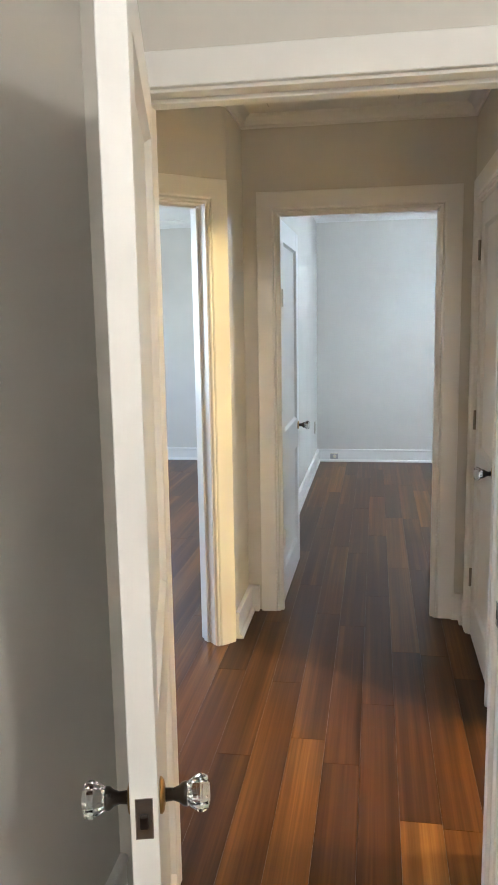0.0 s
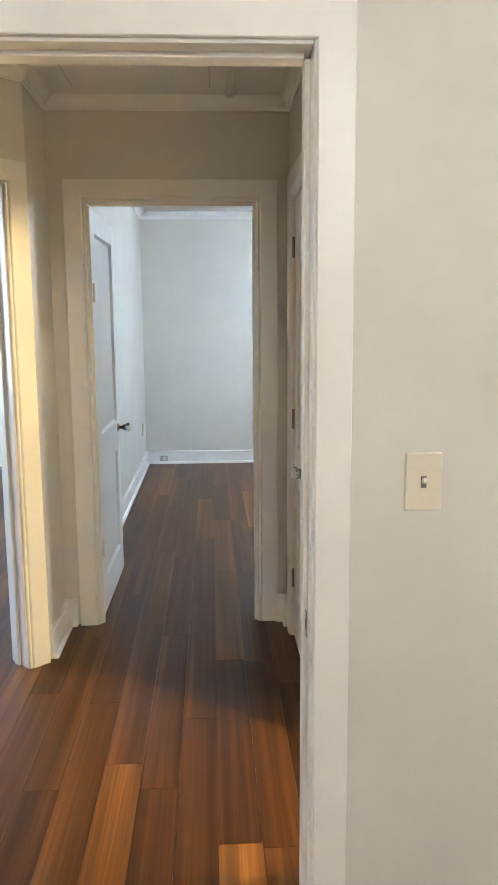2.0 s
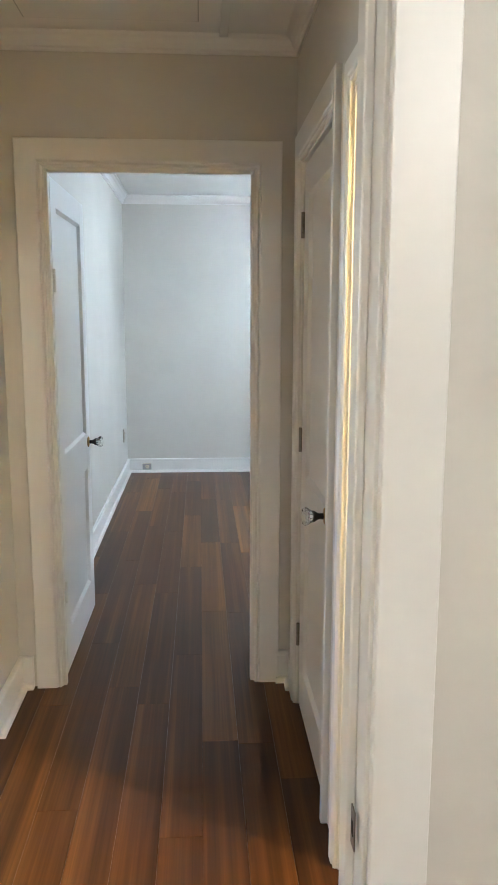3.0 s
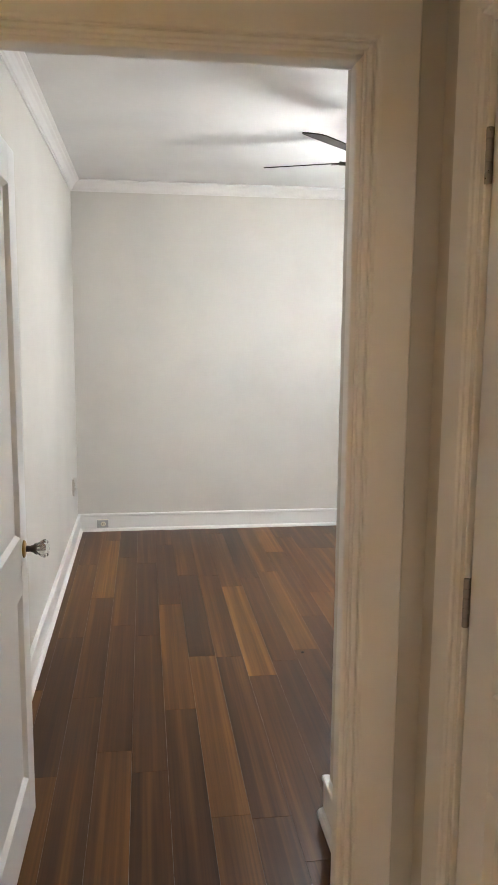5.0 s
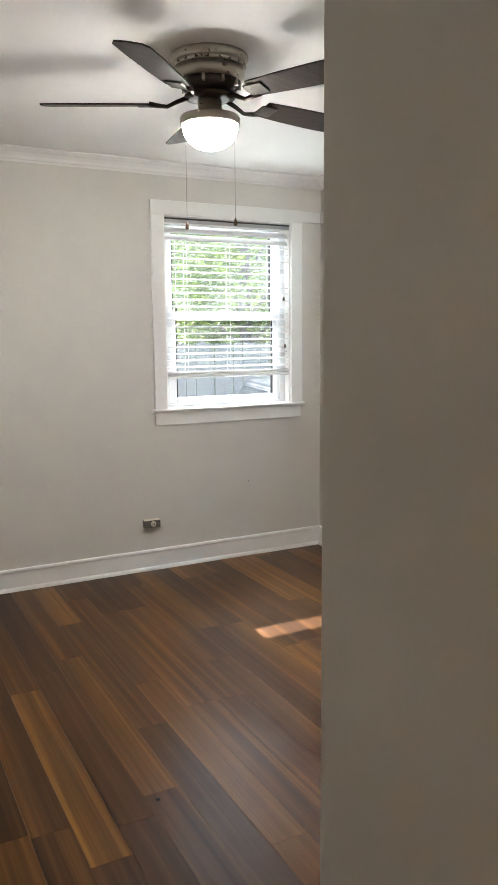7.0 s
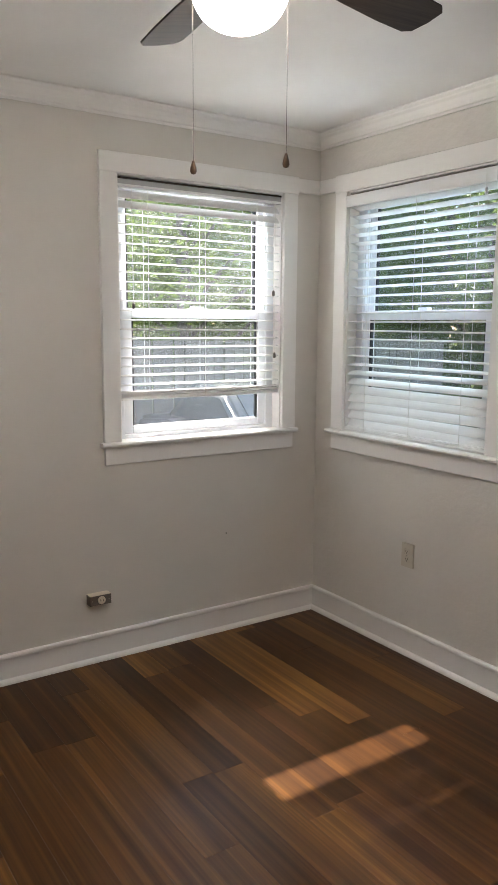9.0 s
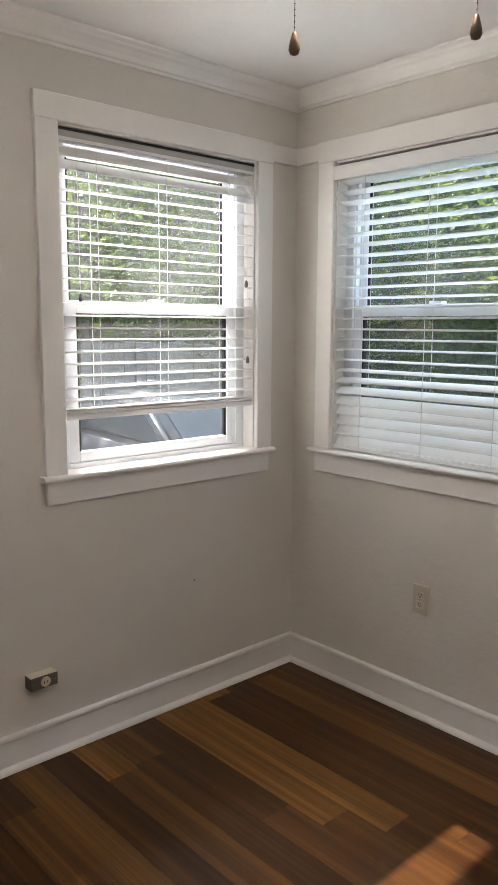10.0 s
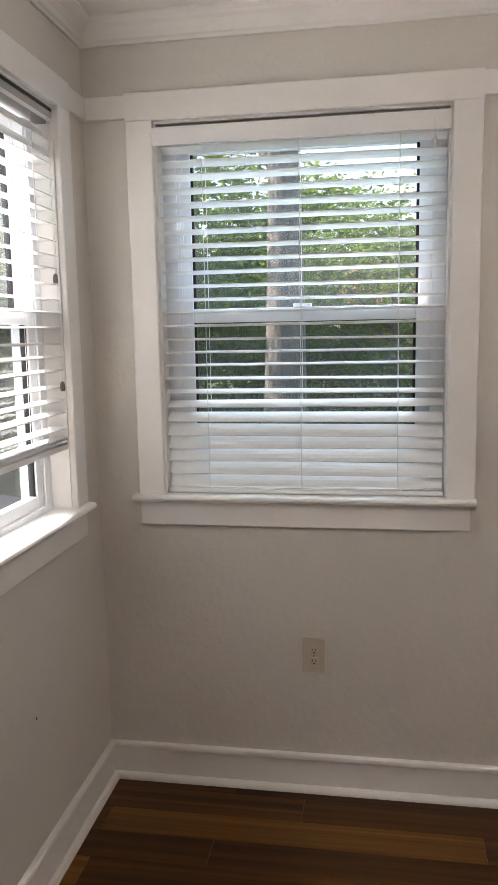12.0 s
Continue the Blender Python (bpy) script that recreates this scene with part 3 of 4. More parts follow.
    part("screen_frame", box(xa, xb, b - 0.009, b - 0.001, mid + 0.010, mid + 0.024, 0.001), VINYL, sc)
    lock = part("sash_lock", box(w / 2 - 0.03, w / 2 + 0.03, a + 0.002, a + 0.036, mid + 0.022, mid + 0.034, 0.003), VINYL, top)
    return top


WIN1 = pose(1.885, N, 0)
WIN2 = pose(E, 8.005, 0, 0, 0, -90)
WIN3 = pose(-3.15, N, 0)
window("window_1", WIN1, 0.935, "white double-hung window with wood casing")
window("window_2", WIN2, 0.945, "white double-hung window with wood casing")
window("window_3", WIN3, 0.93, "white double-hung window in the side room")


def frieze(m, length):
    f = thing("trim", m, "white painted band joining the window heads", "trim", kind="structure")
    part("board", extrude_profile([(0, 2.283), (-0.013, 2.283), (-0.015, 2.285), (-0.015, 2.352), (-0.013, 2.354), (0, 2.354)], 0, length, "x"), TRIM, f)


frieze(pose(2.905, N, 0), E - 2.905)
frieze(pose(E, N - 0.015, 0, 0, 0, -90), N - 0.015 - 8.09)
frieze(pose(E, 6.976, 0, 0, 0, -90), 6.976 - S)


# ---- blinds ----
def slat_mesh(w, depth=0.050):
    """One curved slat, 2 in deep, hung at its middle; local x across."""
    pts = []
    for k in range(5):
        y = (k / 4 - 0.5) * depth
        pts.append((y, 0.0035 * (1 - (2 * y / depth) ** 2)))
    prof = pts + [(y, z - 0.0028) for y, z in reversed(pts)]
    bm = extrude_profile(prof, 0.006, w - 0.006, "x")
    bmesh.ops.recalc_face_normals(bm, faces=bm.faces)
    me = bpy.data.meshes.new("slat")
    bm.to_mesh(me)
    bm.free()
    me.materials.append(SLAT)
    return me


def blind(m, w, label, bottom, tilt, valance, stack=3):
    """A venetian blind: head box, slats on ladder cords, bottom rail, lift cord and tilt cord. tilt: degrees for a height."""
    b = thing("venetian_blind", m, label, "window blind")
    y = 0.026
    top = 2.262
    hr = part("headrail", box(0.012, w - 0.012, y - 0.024, y + 0.026, top - 0.045, top - 0.003, 0.002), HEADRAIL if not valance else STEEL, b, "grey steel headrail")
    if valance:
        v = part("valance", box(0.003, w - 0.010, y - 0.046, y - 0.038, top - 0.070, top - 0.013, 0.002), SLAT, b)
        part("valance_return", box(0.003, 0.009, y - 0.038, y + 0.01, top - 0.070, top - 0.013, 0.001), SLAT, v)
        part("valance_return", box(w - 0.016, w - 0.010, y - 0.038, y + 0.01, top - 0.070, top - 0.013, 0.001), SLAT, v)
    else:
        part("front_lip", box(0.012, w - 0.012, y - 0.0265, y - 0.024, top - 0.045, top - 0.034), SLAT, hr)
        part("front_lip", box(0.012, w - 0.012, y - 0.0265, y - 0.024, top - 0.012, top - 0.003), BRONZE, hr, "dark upper edge")
    me = slat_mesh(w - 0.022)
    z, zs, pitch = top - 0.075, [], 0.0435
    while z > bottom + 0.030:
        zs.append(z)
        z -= pitch
    zs += [bottom + 0.020 + 0.0045 * k for k in range(stack)]
    for k, z in enumerate(zs):
        s = new("slat", me)
        s.parent = b
        a = tilt(z) if k < len(zs) - stack else 0
        s.matrix_local = pose(0.011, y, z, a + 0.8 * math.sin(k * 2.7), 0.25 * math.sin(k * 1.9), 0)
    part("bottom_rail", box(0.014, w - 0.014, y - 0.025, y + 0.025, bottom, bottom + 0.017, 0.003), SLAT, b)
    for x in (0.16, w / 2, w - 0.16):
        for yy in (y - 0.027, y + 0.027):
            part("ladder_cord", tube([(x, yy, top - 0.05), (x, yy, bottom + 0.01)], 0.0012, 5), CORD, b)
    for x, yy, z1, n in ((0.075, y - 0.034, 1.70, 1), (w - 0.055, y - 0.034, 1.46, 1), (w - 0.065, y - 0.034, 1.78, 1)) if not valance else ((w - 0.06, y - 0.050, 2.17, 1),):
        c = part("pull_cord", tube([(x, yy, top - 0.04), (x + 0.003, yy, z1)], 0.0012, 5), CORD, b)
        part("tassel", moved(lathe([(0.002, 0), (0.0065, -0.006), (0.008, -0.022), (0.006, -0.030)], 10), pose(x + 0.003, yy, z1)), TAUPE if not valance else SLAT, c, "", True)
    return b


blind(WIN1, 0.935, "white venetian blind, partly raised, slats open", 1.245, lambda z: 48 if z > 2.12 else 4, False, 5)
blind(WIN2, 0.945, "white venetian blind, lowered, lower slats closed", 1.058, lambda z: -4 - (z - 1.60) * 20 if z > 1.60 else (4 if z > 1.43 else min(52, 6 + (1.43 - z) * 260)), True, 1)


# ---- ceiling fan ----
def ceiling_fan(place, turn):
    f = thing("ceiling_fan", pose(*place) @ Matrix.Diagonal((1, 1, 0.932, 1)), "brushed nickel five-blade ceiling fan, light on", "ceiling fan")
    part("canopy", lathe([(0.150, 0.0), (0.152, -0.012), (0.146, -0.020), (0.138, -0.030), (0.142, -0.036), (0.140, -0.050)], 40), NICKEL, f, smooth=True)
    part("motor_housing", lathe([(0.139, -0.050), (0.137, -0.086), (0.128, -0.098), (0.121, -0.102)], 40), NICKEL, f, smooth=True)
    grille = part("vent_grille", lathe([(0.121, -0.102), (0.112, -0.124), (0.096, -0.138), (0.060, -0.150)], 40), BRONZE, f, "dark vented underside", True)
    for k in range(10):
        part("vent_rib", moved(box(-0.006, 0.006, 0.100, 0.1225, -0.128, -0.101, 0.002), pose(0, 0, 0, 0, 0, 36 * k)), NICKEL, grille)
        part("vent_slot", moved(box(-0.026, 0.026, -0.0015, 0.0022, -0.007, 0.007, 0.001), pose(0, 0, -0.040, 0, 0, 36 * k) @ pose(0, 0.1375, 0)), BLACK, f)
    part("rotor", lathe([(0.060, -0.150), (0.098, -0.152), (0.100, -0.162), (0.070, -0.168)], 32), BRONZE, f, smooth=True)
    part("switch_housing", lathe([(0.045, -0.168), (0.048, -0.180), (0.048, -0.222), (0.060, -0.232)], 32), NICKEL, f, smooth=True)
    part("light_ring", lathe([(0.060, -0.232), (0.112, -0.236), (0.118, -0.244), (0.118, -0.268), (0.114, -0.272)], 40), NICKEL, f, smooth=True)
    prof = [(0.110, -0.272)] + [(0.108 * math.cos(a) ** 0.9, -0.274 - 0.096 * math.sin(a)) for a in [math.pi / 2 * k / 9 for k in range(9)]] + [(0.004, -0.3702)]
    part("globe", lathe(prof, 36), GLOBE, f, "frosted glass bowl, lit", True)
    for k in range(5):
        m = pose(0, 0, 0, 0, 0, turn + 72 * k)
        arm = part("blade_arm", moved(tube([(0.085, 0, -0.160), (0.13, 0, -0.178), (0.165, 0, -0.196), (0.20, 0, -0.192), (0.235, 0, -0.186)], [0.011, 0.009, 0.008, 0.010, 0.012], 8), m), BRONZE, f, "dark curved blade arm", True)
        part("arm_plate", moved(box(0.205, 0.285, -0.036, 0.036, -0.190, -0.185, 0.004), m @ pose(0, 0, 0.0, -13)), BRONZE, arm)
        bm = bmesh.new()
        outline = [(0.225, -0.052), (0.36, -0.062), (0.52, -0.068), (0.63, -0.066), (0.655, -0.050), (0.662, 0.0), (0.655, 0.050), (0.63, 0.066), (0.52, 0.068), (0.36, 0.062), (0.225, 0.052)]
        lo = [bm.verts.new((x, y, -0.184)) for x, y in outline]
        hi = [bm.verts.new((x, y, -0.178)) for x, y in outline]
        bm.faces.new(lo[::-1]), bm.faces.new(hi)
        for j in range(len(lo)):
            bm.faces.new((lo[j], lo[(j + 1) % len(lo)], hi[(j + 1) % len(lo)], hi[j]))
        part("blade", moved(bm, m @ pose(0, 0, 0.0, -13)), BLADE, f, "dark wood fan blade")
    for x, y, z1 in ((-0.062, 0.100, -0.652), (0.052, -0.108, -0.658)):
        c = part("pull_chain", tube([(x, y, -0.262), (x, y, z1)], 0.0005, 6), BRONZE, f)
        for k in range(40):
            part("bead", moved(lathe([(0.0004, -0.0012), (0.0012, 0), (0.0004, 0.0012)], 6), pose(x, y, z1 + 0.006 + 0.008 * k)), BRONZE, c)
        part("fob", moved(lathe([(0.002, 0), (0.0035, -0.003), (0.0072, -0.018), (0.0080, -0.025), (0.0058, -0.031), (0.0015, -0.033)], 14), pose(x, y, z1)), WOODFOB, c, "turned wooden fob", True)
    return f


ceiling_fan((1.388, 6.448, TOP), 10)


# ---- switch, outlets, boxes ----
def switch_plate(m):
    s = thing("light_switch", m, "ivory toggle light switch on the wall", "light switch")
    part("plate", box(-0.0395, 0.0395, -0.006, 0, -0.0625, 0.0625, 0.003, segs=3), IVORY, s)
    part("toggle_slot", box(-0.006, 0.006, -0.0066, -0.005, -0.0125, 0.0125), TAUPE, s)
    part("toggle", moved(box(-0.0042, 0.0042, -0.016, 0.0, -0.005, 0.005, 0.001), pose(0, -0.004, 0.001, -22)), IVORY, s)
    for z in (-0.031, 0.031):
        part("screw", moved(lathe([(0.0032, 0), (0.0032, 0.0008), (0.0015, 0.0012)], 10), pose(0, -0.006, z, 90)), IVORY, s)
    return s


def outlet(m, label):
    s = thing("wall_outlet", m, label, "outlet")
    part("plate", box(-0.038, 0.038, -0.013, 0, -0.060, 0.060, 0.003, segs=3), BEIGE, s)
    for z in (-0.0195, 0.0195):
        f = part("receptacle", box(-0.0165, 0.0165, -0.0145, -0.012, z - 0.014, z + 0.014, 0.004), BEIGE, s)
        for x in (-0.006, 0.006):
            part("slot", box(x - 0.001, x + 0.001, -0.0152, -0.0140, z - 0.002, z + 0.007), BLACK, f)
        part("ground_hole", box(-0.0025, 0.0025, -0.0152, -0.0140, z - 0.010, z - 0.005), BLACK, f)
    part("screw", moved(lathe([(0.003, 0), (0.003, 0.0008), (0.0015, 0.0012)], 10), pose(0, -0.013, 0, 90)), STEEL, s)
    return s


def surface_box(m, w, h, d, label, shell=TAUPE):
    """A raised box with a round receptacle on its front."""
    s = thing("surface_outlet_box", m, label, "outlet box")
    part("body", box(-w / 2, w / 2, -d, 0, -h / 2, h / 2, 0.003), shell, s)
    part("top_cover", box(-w / 2 + 0.002, w / 2 - 0.002, -d + 0.002, 0, h / 2 - 0.001, h / 2 + 0.002, 0.001), IVORY, s)
    fc = part("receptacle", moved(lathe([(0.019, 0), (0.019, 0.003), (0.016, 0.005), (0.004, 0.005)], 20), pose(0.004, -d, 0, 90)), IVORY, s)
    for x in (-0.006, 0.006):
        part("slot", box(0.004 + x - 0.0013, 0.004 + x + 0.0013, -d - 0.0056, -d - 0.004, -0.005, 0.006), BLACK, fc)
    for x in (-w / 2 + 0.012, w / 2 - 0.012):
        part("screw", moved(lathe([(0.003, 0), (0.003, 0.001), (0.001, 0.0014)], 8), pose(x, -d, 0, 90)), STEEL, s)
    return s


switch_plate(pose(0.7735, NW0, 1.152))
outlet(pose(E, 7.495, 0.498, 0, 0, -90), "ivory duplex outlet on the plaster wall")
outlet(pose(W, 7.86, 0.42, 0, 0, 90), "ivory duplex outlet on the plaster wall")
surface_box(pose(1.752, N, 0.312), 0.108, 0.048, 0.045, "taupe metal surface outlet box above the baseboard")
surface_box(pose(-0.190, N - 0.016, 0.060), 0.085, 0.058, 0.022, "small grey outlet box on the baseboard", HEADRAIL)

hook = thing("nail_hole", pose(2.477, N, 0.521), "small dark nail hole in the plaster", "nail hole")
part("hole", moved(lathe([(0.004, 0), (0.003, 0.001)], 10), pose(0, 0, 0, 90)), BLACK, hook)
speck = thing("debris", pose(0.872, 5.831, 0.0), "small dark crumb on the floor", "debris")
part("crumb", moved(lathe([(0.004, 0), (0.009, 0.002), (0.007, 0.006), (0.002, 0.008)], 7), pose(0, 0, 0, 0, 0, 20)), BLACK, speck)

# rounded, uneven plaster corner where the hall wall ends in the bedroom
corner = bmesh.new()
rows = []
for k in range(0, 66):
    z = 0.135 + (2.51 - 0.135) * k / 65
    wob = 0.0016 * noise.noise((3.1, 0.2, z * 9)) + 0.0012 * noise.noise((7.7, 1.2, z * 31))
    rows.append([corner.verts.new((HE + dx - wob * sx, S + dy + wob * sy, z)) for dx, dy, sx, sy in ((0.03, -0.004, 0, 0), (0.0006, -0.20, 0, 0), (-0.0008, -0.014, 0.6, 0), (-0.0008, -0.003, 1, 1), (0.003, 0.0012, 0, 1), (0.15, -0.0006, 0, 0))])
for lo, hi in zip(rows, rows[1:]):
    for j in range(6):
        corner.faces.new((lo[j], lo[(j + 1) % 6], hi[(j + 1) % 6], hi[j]))
corner.faces.new(rows[0]), corner.faces.new(rows[-1][::-1])
tagged(finish("trim", corner, WALL), "uneven painted plaster corner", "trim", kind="structure")

# hall ceiling: attic hatch and a battened panel
hatch = thing("attic_hatch", pose(0.042, 3.33, HALL_TOP), "cream painted attic hatch in the hall ceiling", "hatch")
part("panel", box(-0.292, 0.292, -0.375, 0.375, -0.003, 0.004, 0.001), CEILING, hatch)
# grey strips round the panel give the edge gap's shade as colour
for x0, x1, y0, y1 in ((-0.296, 0.296, -0.379, -0.375), (-0.296, 0.296, 0.375, 0.379), (-0.296, -0.292, -0.375, 0.375), (0.292, 0.296, -0.375, 0.375)):
    part("gap", box(x0, x1, y0, y1, -0.0015, 0.003), HEADRAIL, hatch, "thin grey strip coloured as the shade of a gap")
panel = thing("ceiling_panel", pose(0.56, 3.2, HALL_TOP), "cream ceiling panel framed by thin battens", "ceiling panel")
part("batten", box(-0.150, -0.118, -1.25, 0.62, -0.012, 0.004, 0.002), CEILING, panel)

# bath lamp over a basin wall, seen only by its light
lamp = thing("bath_light", pose(1.62, 2.12, HALL_TOP), "flush bath ceiling lamp", "ceiling light")
part("base", lathe([(0.09, 0), (0.09, -0.02), (0.05, -0.03)], 28), NICKEL, lamp, smooth=True)
# unseen bases for the entry lamps; the one at (0.25, -1.70) is added
for x, y in ((1.35, -0.35), (0.25, -1.70)):
    lamp = thing("entry_lamp_base", pose(x, y, TOP), "unseen flush lamp base on the entry ceiling", "ceiling light", "entry ceiling lamps")
    part("base", lathe([(0.11, 0), (0.11, -0.02), (0.05, -0.03)], 28), NICKEL, lamp, smooth=True)


# ---- outside ----
tagged(finish("ground", box(-80, 80, -80, 80, -0.75, -0.45), GRASS), "sunlit grass and leaf litter", "ground", kind="structure")
drive = thing("driveway", pose(0, 0, -0.45), "pale grey concrete driveway slabs", "driveway", kind="structure")
for k in range(4):
    for n in range(2):
        part("slab", box(0.2 + 2.1 * k, 2.285 + 2.1 * k, 9.0 + 2.1 * n, 11.085 + 2.1 * n, -0.08, 0.02, 0.008), CONCRETE, drive)


def crown_mesh(rng, clumps, leaves, size):
    """Many small folded leaves gathered in uneven clumps. clumps: (centre, radius)."""
    verts, faces = [], []
    for (cx, cy, cz), r in clumps:
        for _ in range(leaves):
            d = Vector((rng.gauss(0, 1), rng.gauss(0, 1), rng.gauss(0, 0.8))).normalized() * r * (0.35 + 0.75 * rng.random() ** 0.6)
            p = Vector((cx, cy, cz)) + d
            a = Vector((rng.gauss(0, 1), rng.gauss(0, 1), rng.gauss(0, 0.5))).normalized()
            b = a.cross(Vector((rng.gauss(0, 1), rng.gauss(0, 1), rng.gauss(0, 1)))).normalized()
            s = size * (0.6 + 0.8 * rng.random())
            k = len(verts)
            up = a.cross(b) * s * 0.15
            verts += [p - a * s, p + b * s * 0.42 + up, p + a * s, p - b * s * 0.42 + up]
            faces.append((k, k + 1, k + 2, k + 3))
    me = bpy.data.meshes.new("crown")
    me.from_pydata(verts, [], faces)
    me.materials.append(LEAF)
    return me


def tree(place, height, trunk_r, spread, seed, label, leaves=330, size=0.085, low=0.35, clump_n=15):
    rng = random.Random(seed)
    t = thing("tree", pose(*place), label, "tree")
    pts, rad = [], []
    for k in range(8):
        f = k / 7
        pts.append((0.10 * math.sin(seed + 3 * f) * f * 2, 0.10 * math.cos(seed * 2 + 2.4 * f) * f * 2, height * 0.8 * f))
        rad.append(trunk_r * (1.35 if k == 0 else 1 - 0.72 * f))
    bm = tube(pts, rad, 12)
    clumps = []
    for k in range(clump_n):
        z = height * (low + (1 - low) * (k + rng.random()) / clump_n)
        a = k * 2.4 + rng.random()
        f = (z / height - low) / (1 - low)
        r = spread * (0.45 + 0.75 * math.sin(math.pi * min(1, 0.2 + 0.75 * f))) * (0.55 + 0.55 * rng.random())
        c = (r * math.cos(a), r * math.sin(a), z)
        clumps.append((c, spread * (0.34 + 0.24 * rng.random())))
        zt = max(0.3, z - r * 0.6)
        q = Vector((0, 0, min(zt, height * 0.78)))
        e = Vector(c)
        w = q.lerp(e, 0.5) + Vector((0, 0, 0.12 * r))
        joined(bm, tube([q, w, e], [trunk_r * 0.28, trunk_r * 0.16, trunk_r * 0.06], 6))
    part("trunk", bm, BARK, t, "rough grey-brown bark", True)
    cr = new("crown", crown_mesh(rng, clumps, leaves, size))
    cr.parent = t
    return t


G = -0.45
tree((6.4, 15.6, G), 6.6, 0.15, 2.1, 3, "leafy broad tree with dense green crown", 950, 0.075, 0.30, 20)
tree((1.4, 16.7, G), 7.7, 0.17, 2.0, 5, "leafy green tree beside the fence", 950, 0.075, 0.30, 18)
tree((9.2, 17.4, G), 7.2, 0.17, 2.3, 8, "leafy green tree beside the fence", 950, 0.075, 0.25, 20)
tree((-3.5, 17.5, G), 6.0, 0.14, 2.2, 9, "leafy green tree beside the fence", 460, 0.075, 0.25, 16)
tree((9.6, 8.38, G), 9.5, 0.29, 2.2, 11, "tall tree with a stout grey trunk", 420, 0.07, 0.52, 16)
tree((13.0, 12.3, G), 6.8, 0.15, 2.7, 13, "leafy green tree on the lawn", 950, 0.075, 0.16, 20)
tree((16.5, 7.0, G), 4.3, 0.14, 2.0, 17, "small leafy green tree on the lawn", 500, 0.075, 0.2, 16)
tree((19.0, 14.5, G), 7.5, 0.18, 2.8, 21, "leafy green tree far across the lawn", 950, 0.10, 0.1, 20)
tree((12.0, 20.0, G), 8.0, 0.18, 3.0, 23, "leafy green tree far behind the fence", 950, 0.10, 0.1, 20)
tree((17.5, 20.5, G), 11.0, 0.22, 3.6, 26, "tall leafy green tree far behind the fence", 950, 0.12, 0.08, 24)
tree((22.5, 18.5, G), 10.5, 0.22, 3.6, 27, "tall leafy green tree far across the lawn", 950, 0.12, 0.05, 24)
tree((15.0, 16.6, G), 7.5, 0.18, 2.8, 28, "leafy green tree far across the lawn", 950, 0.10, 0.05, 20)
tree((23.0, 9.6, G), 6.0, 0.18, 2.6, 24, "leafy green tree far across the lawn", 950, 0.10, 0.08, 20)


def hedge(place, length, height, seed, label, turn=0):
    rng = random.Random(seed)
    t = thing("hedge", pose(*place, 0, 0, turn), label, "hedge")
    n = int(length / 0.7)
    clumps = [((0.7 * k - length / 2, rng.uniform(-0.25, 0.25), h), rng.uniform(0.45, 0.75)) for k in range(n) for h in (0.4, height * 0.6, height * rng.uniform(0.75, 1.05))]
    bm = None
    for k in range(n):
        b = tube([(0.7 * k - length / 2, 0, 0), (0.7 * k - length / 2 + 0.05, 0.02, height * 0.6)], [0.03, 0.015], 6)
        bm = b if bm is None else joined(bm, b)
    part("stems", bm, BARK, t)
    cr = new("foliage", crown_mesh(rng, clumps, 130, 0.09))
    cr.parent = t
    return t


def far_woods(name, m, length, height, seed, label):
    """A far belt of woodland: big uneven clumps of coarse leaves."""
    rng = random.Random(seed)
    n = int(length / 2.2)
    clumps = [((2.2 * k - length / 2, rng.uniform(-2, 2), h * height * rng.uniform(0.8, 1.15)), rng.uniform(1.5, 2.3)) for k in range(n) for h in (0.12, 0.4, 0.62, 0.85)]
    o = new(name, crown_mesh(rng, clumps, 330, 0.26))
    o.matrix_world = m
    return tagged(o, label, "woods", kind="stuff")


far_woods("far_woods", pose(2, 36, G), 70, 7.5, 41, "far green belt of trees")
far_woods("far_woods", pose(37, 14, G, 0, 0, 90), 46, 6.2, 42, "far green belt of trees")
hedge((17.0, 9.5, G), 26, 1.9, 31, "dark shrub hedge across the lawn", 90)


def fence(x0, x1, y):
    f = thing("fence", pose(0, y, G), "weathered grey board fence", "fence")
    n = int((x1 - x0) / 0.15)
    board = box(0.004, 0.146, 0, 0.02, 0.05, 1.85, 0.003)
    me = bpy.data.meshes.new("board")
    board.to_mesh(me)
    board.free()
    me.materials.append(FENCE)
    rng = random.Random(4)
    for k in range(n):
        o = new("board", me)
        o.parent = f
        o.matrix_local = pose(x0 + 0.15 * k, rng.uniform(-0.003, 0.003), rng.uniform(-0.015, 0.015), 0, rng.uniform(-0.4, 0.4), 0)
    for z in (0.35, 1.5):
        part("rail", box(x0, x1, 0.022, 0.06, z, z + 0.09, 0.004), FENCE, f)
    for k in range(int((x1 - x0) / 2.4) + 1):
        part("post", box(x0 + 2.4 * k - 0.045, x0 + 2.4 * k + 0.045, 0.062, 0.15, 0, 1.9, 0.006), FENCE, f)
    return f


fence(-5.0, 10.0, 13.6)


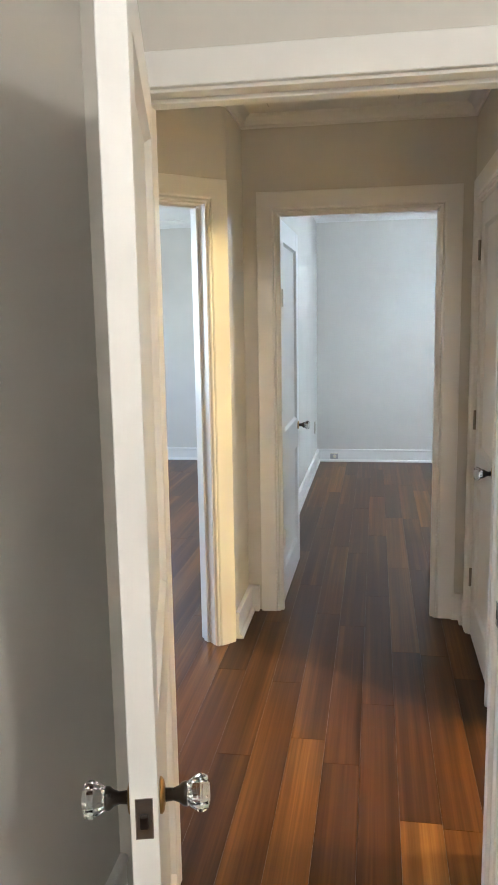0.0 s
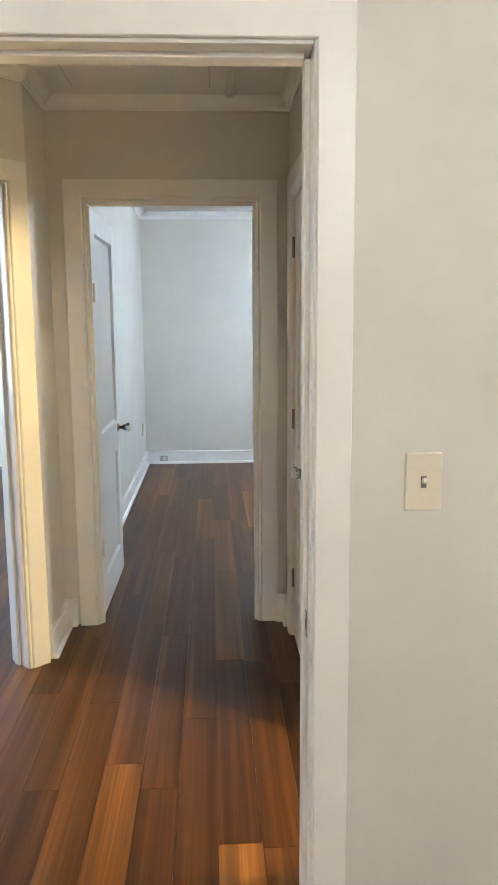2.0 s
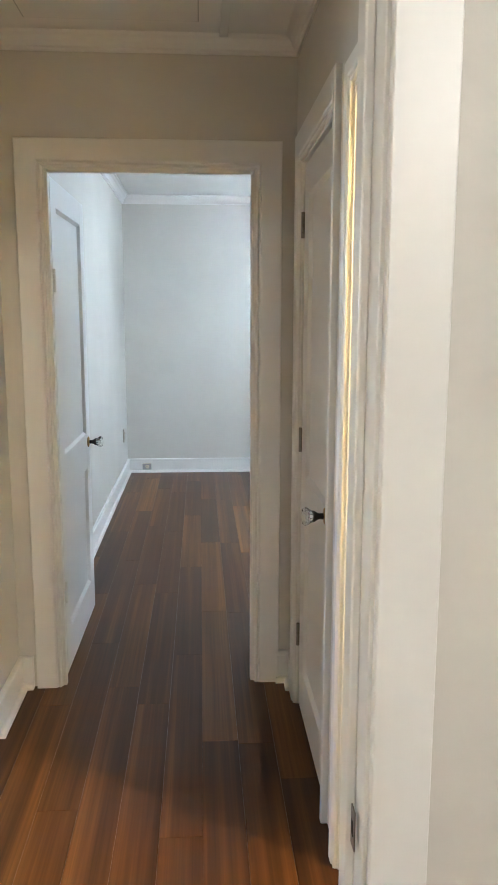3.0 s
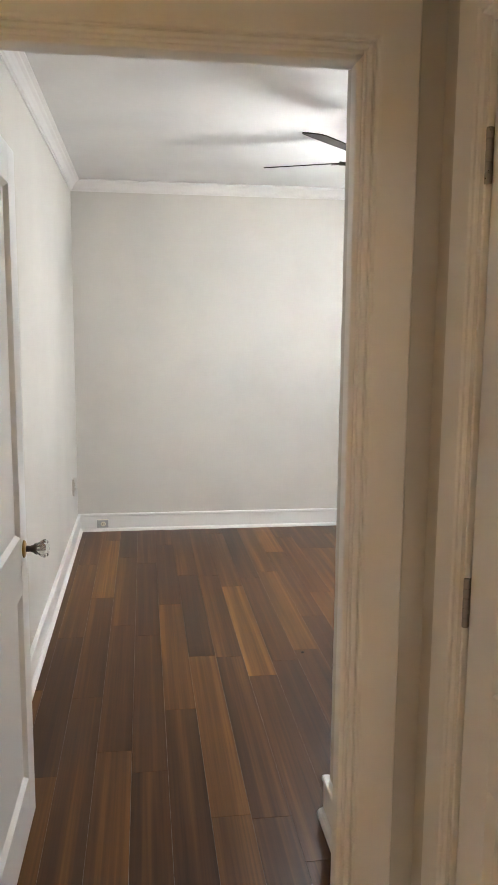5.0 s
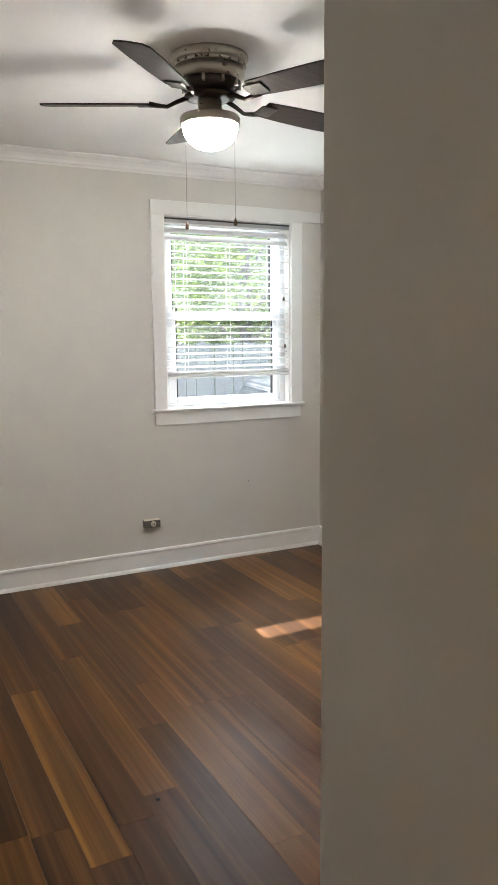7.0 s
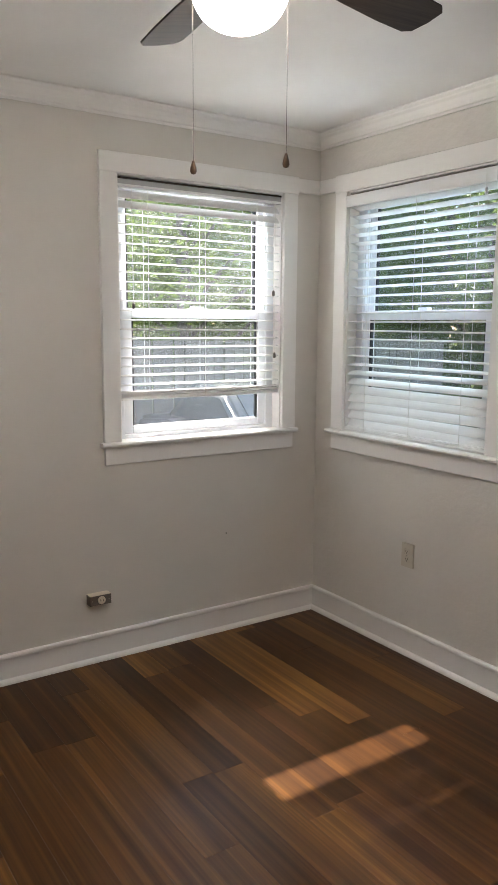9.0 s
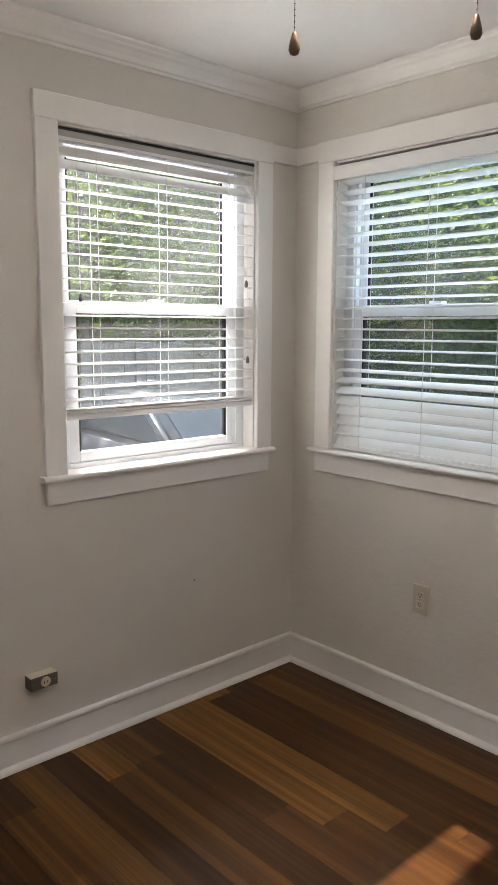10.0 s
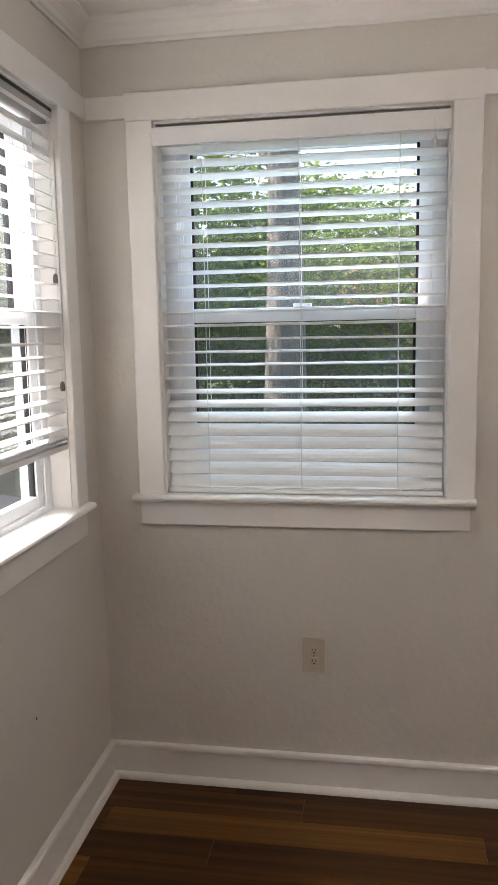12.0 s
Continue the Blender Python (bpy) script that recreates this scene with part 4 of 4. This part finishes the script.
def car(m, label):
    """A parked saloon: body with wheel arches cut by its outline, cabin, glass, wheels."""
    c = thing("car", m, label, "car")
    side = [(-2.1, 0.35), (-2.15, 0.62), (-2.0, 0.82), (-1.2, 0.92), (-0.75, 0.97), (0.95, 0.98), (1.75, 0.95), (2.1, 0.80), (2.15, 0.45), (2.05, 0.28), (-2.0, 0.26)]
    bm = extrude_profile(side, -0.85, 0.85, "y")
    bmesh.ops.bevel(bm, geom=bm.edges[:], offset=0.06, segments=3, affect="EDGES")
    part("body", bm, CARPAINT, c, "grey painted body", True)
    roof = [(-0.85, 0.95), (-0.30, 1.38), (0.55, 1.42), (1.35, 0.96)]
    bm = extrude_profile(roof, -0.70, 0.70, "y")
    bmesh.ops.bevel(bm, geom=bm.edges[:], offset=0.05, segments=3, affect="EDGES")
    part("cabin", bm, CARPAINT, c, smooth=True)
    glass = [(-0.62, 1.01), (-0.24, 1.31), (0.50, 1.34), (1.02, 1.01)]
    for y in (-0.712, 0.712):
        part("side_window", extrude_profile(glass, y - 0.004, y + 0.004, "y"), DARKGLASS, c, "dark side window")
    part("windscreen", extrude_profile([(-0.86, 1.00), (-0.35, 1.375), (-0.36, 1.39), (-0.88, 1.01)], -0.60, 0.60, "y"), DARKGLASS, c, "pale reflecting windscreen")
    for x in (-1.35, 1.35):
        for y in (-0.80, 0.80):
            t = part("wheel", moved(lathe([(0.20, -0.09), (0.30, -0.10), (0.32, -0.07), (0.32, 0.07), (0.30, 0.10), (0.20, 0.09)], 28), pose(x, y, 0.32, 90)), RUBBER, c, "black tyre", True)
            part("rim", moved(lathe([(0.19, -0.095), (0.17, -0.07), (0.05, -0.085), (0.05, 0.085), (0.17, 0.07), (0.19, 0.095)], 20), pose(x, y, 0.32, 90)), STEEL, t)
    return c


car(pose(5.2, 11.7, G, 0, 0, 84), "grey parked saloon by the fence")


def far_house(place):
    h = thing("house", pose(*place), "pale house with a reddish roof across the lawn", "house")
    part("wall", box(-2.5, 2.5, -4, 4, 0, 2.6), BRICKWALL, h)
    part("roof", extrude_profile([(-3.0, 2.55), (0, 4.0), (3.0, 2.55), (3.0, 2.65), (0, 4.12), (-3.0, 2.65)], -4.4, 4.4, "y"), ROOFING, h)
    for y in (-2.2, 0, 2.2):
        w = part("window", box(-2.53, -2.49, y - 0.5, y + 0.5, 0.9, 2.1, 0.005), TRIM, h)
        part("pane", box(-2.545, -2.531, y - 0.42, y + 0.42, 0.98, 2.02), DARKGLASS, w)
    return h


far_house((27, 4.0, G))


# ---- floor planks, last ----
def lay_planks():
    rng = random.Random(12)
    w, length, gap = 0.127, 1.22, 0.0003
    made = {}

    def plank(x0, x1, y0, y1):
        key = (round(x1 - x0, 3), round(y1 - y0, 3))
        if key not in made:
            hx, hy = (x1 - x0) / 2 - gap, (y1 - y0) / 2 - gap
            c = 0.0004
            bm = bmesh.new()
            lo = [bm.verts.new((sx * hx, sy * hy, -0.016)) for sx, sy in ((-1, -1), (1, -1), (1, 1), (-1, 1))]
            mi = [bm.verts.new((sx * hx, sy * hy, -0.0003)) for sx, sy in ((-1, -1), (1, -1), (1, 1), (-1, 1))]
            hi = [bm.verts.new((sx * (hx - c), sy * (hy - c), 0.0)) for sx, sy in ((-1, -1), (1, -1), (1, 1), (-1, 1))]
            bm.faces.new(hi)
            for k in range(4):
                bm.faces.new((lo[k], lo[(k + 1) % 4], mi[(k + 1) % 4], mi[k]))
                bm.faces.new((mi[k], mi[(k + 1) % 4], hi[(k + 1) % 4], hi[k]))
            me = bpy.data.meshes.new("plank")
            bm.to_mesh(me)
            bm.free()
            me.materials.append(PLANK)
            made[key] = me
        o = new("plank", made[key])
        o.parent = floor
        o.location = ((x0 + x1) / 2, (y0 + y1) / 2, 0)

    x = 0.329 - w * 40
    while x < 3.08:
        mid = x + w / 2
        if mid > HE:
            spans = [(-2.2, NW0), (S - 0.06, N + 0.02)] if mid < 3.0 else [(S - 0.06, N + 0.02)]
        elif mid > HW - 0.02:
            spans = [(-2.2, N + 0.02)]
        elif mid > -3.6:
            spans = [(HS, N + 0.02)]
        else:
            spans = []
        first = -2.2 - rng.random() * length
        for a, b in spans:
            y = first
            while y < b:
                y0, y1 = max(a, y), min(b, y + length)
                if y1 - y0 > 0.03:
                    plank(x, x + w, round(y0, 3), round(y1, 3))
                y += length
        x += w


lay_planks()
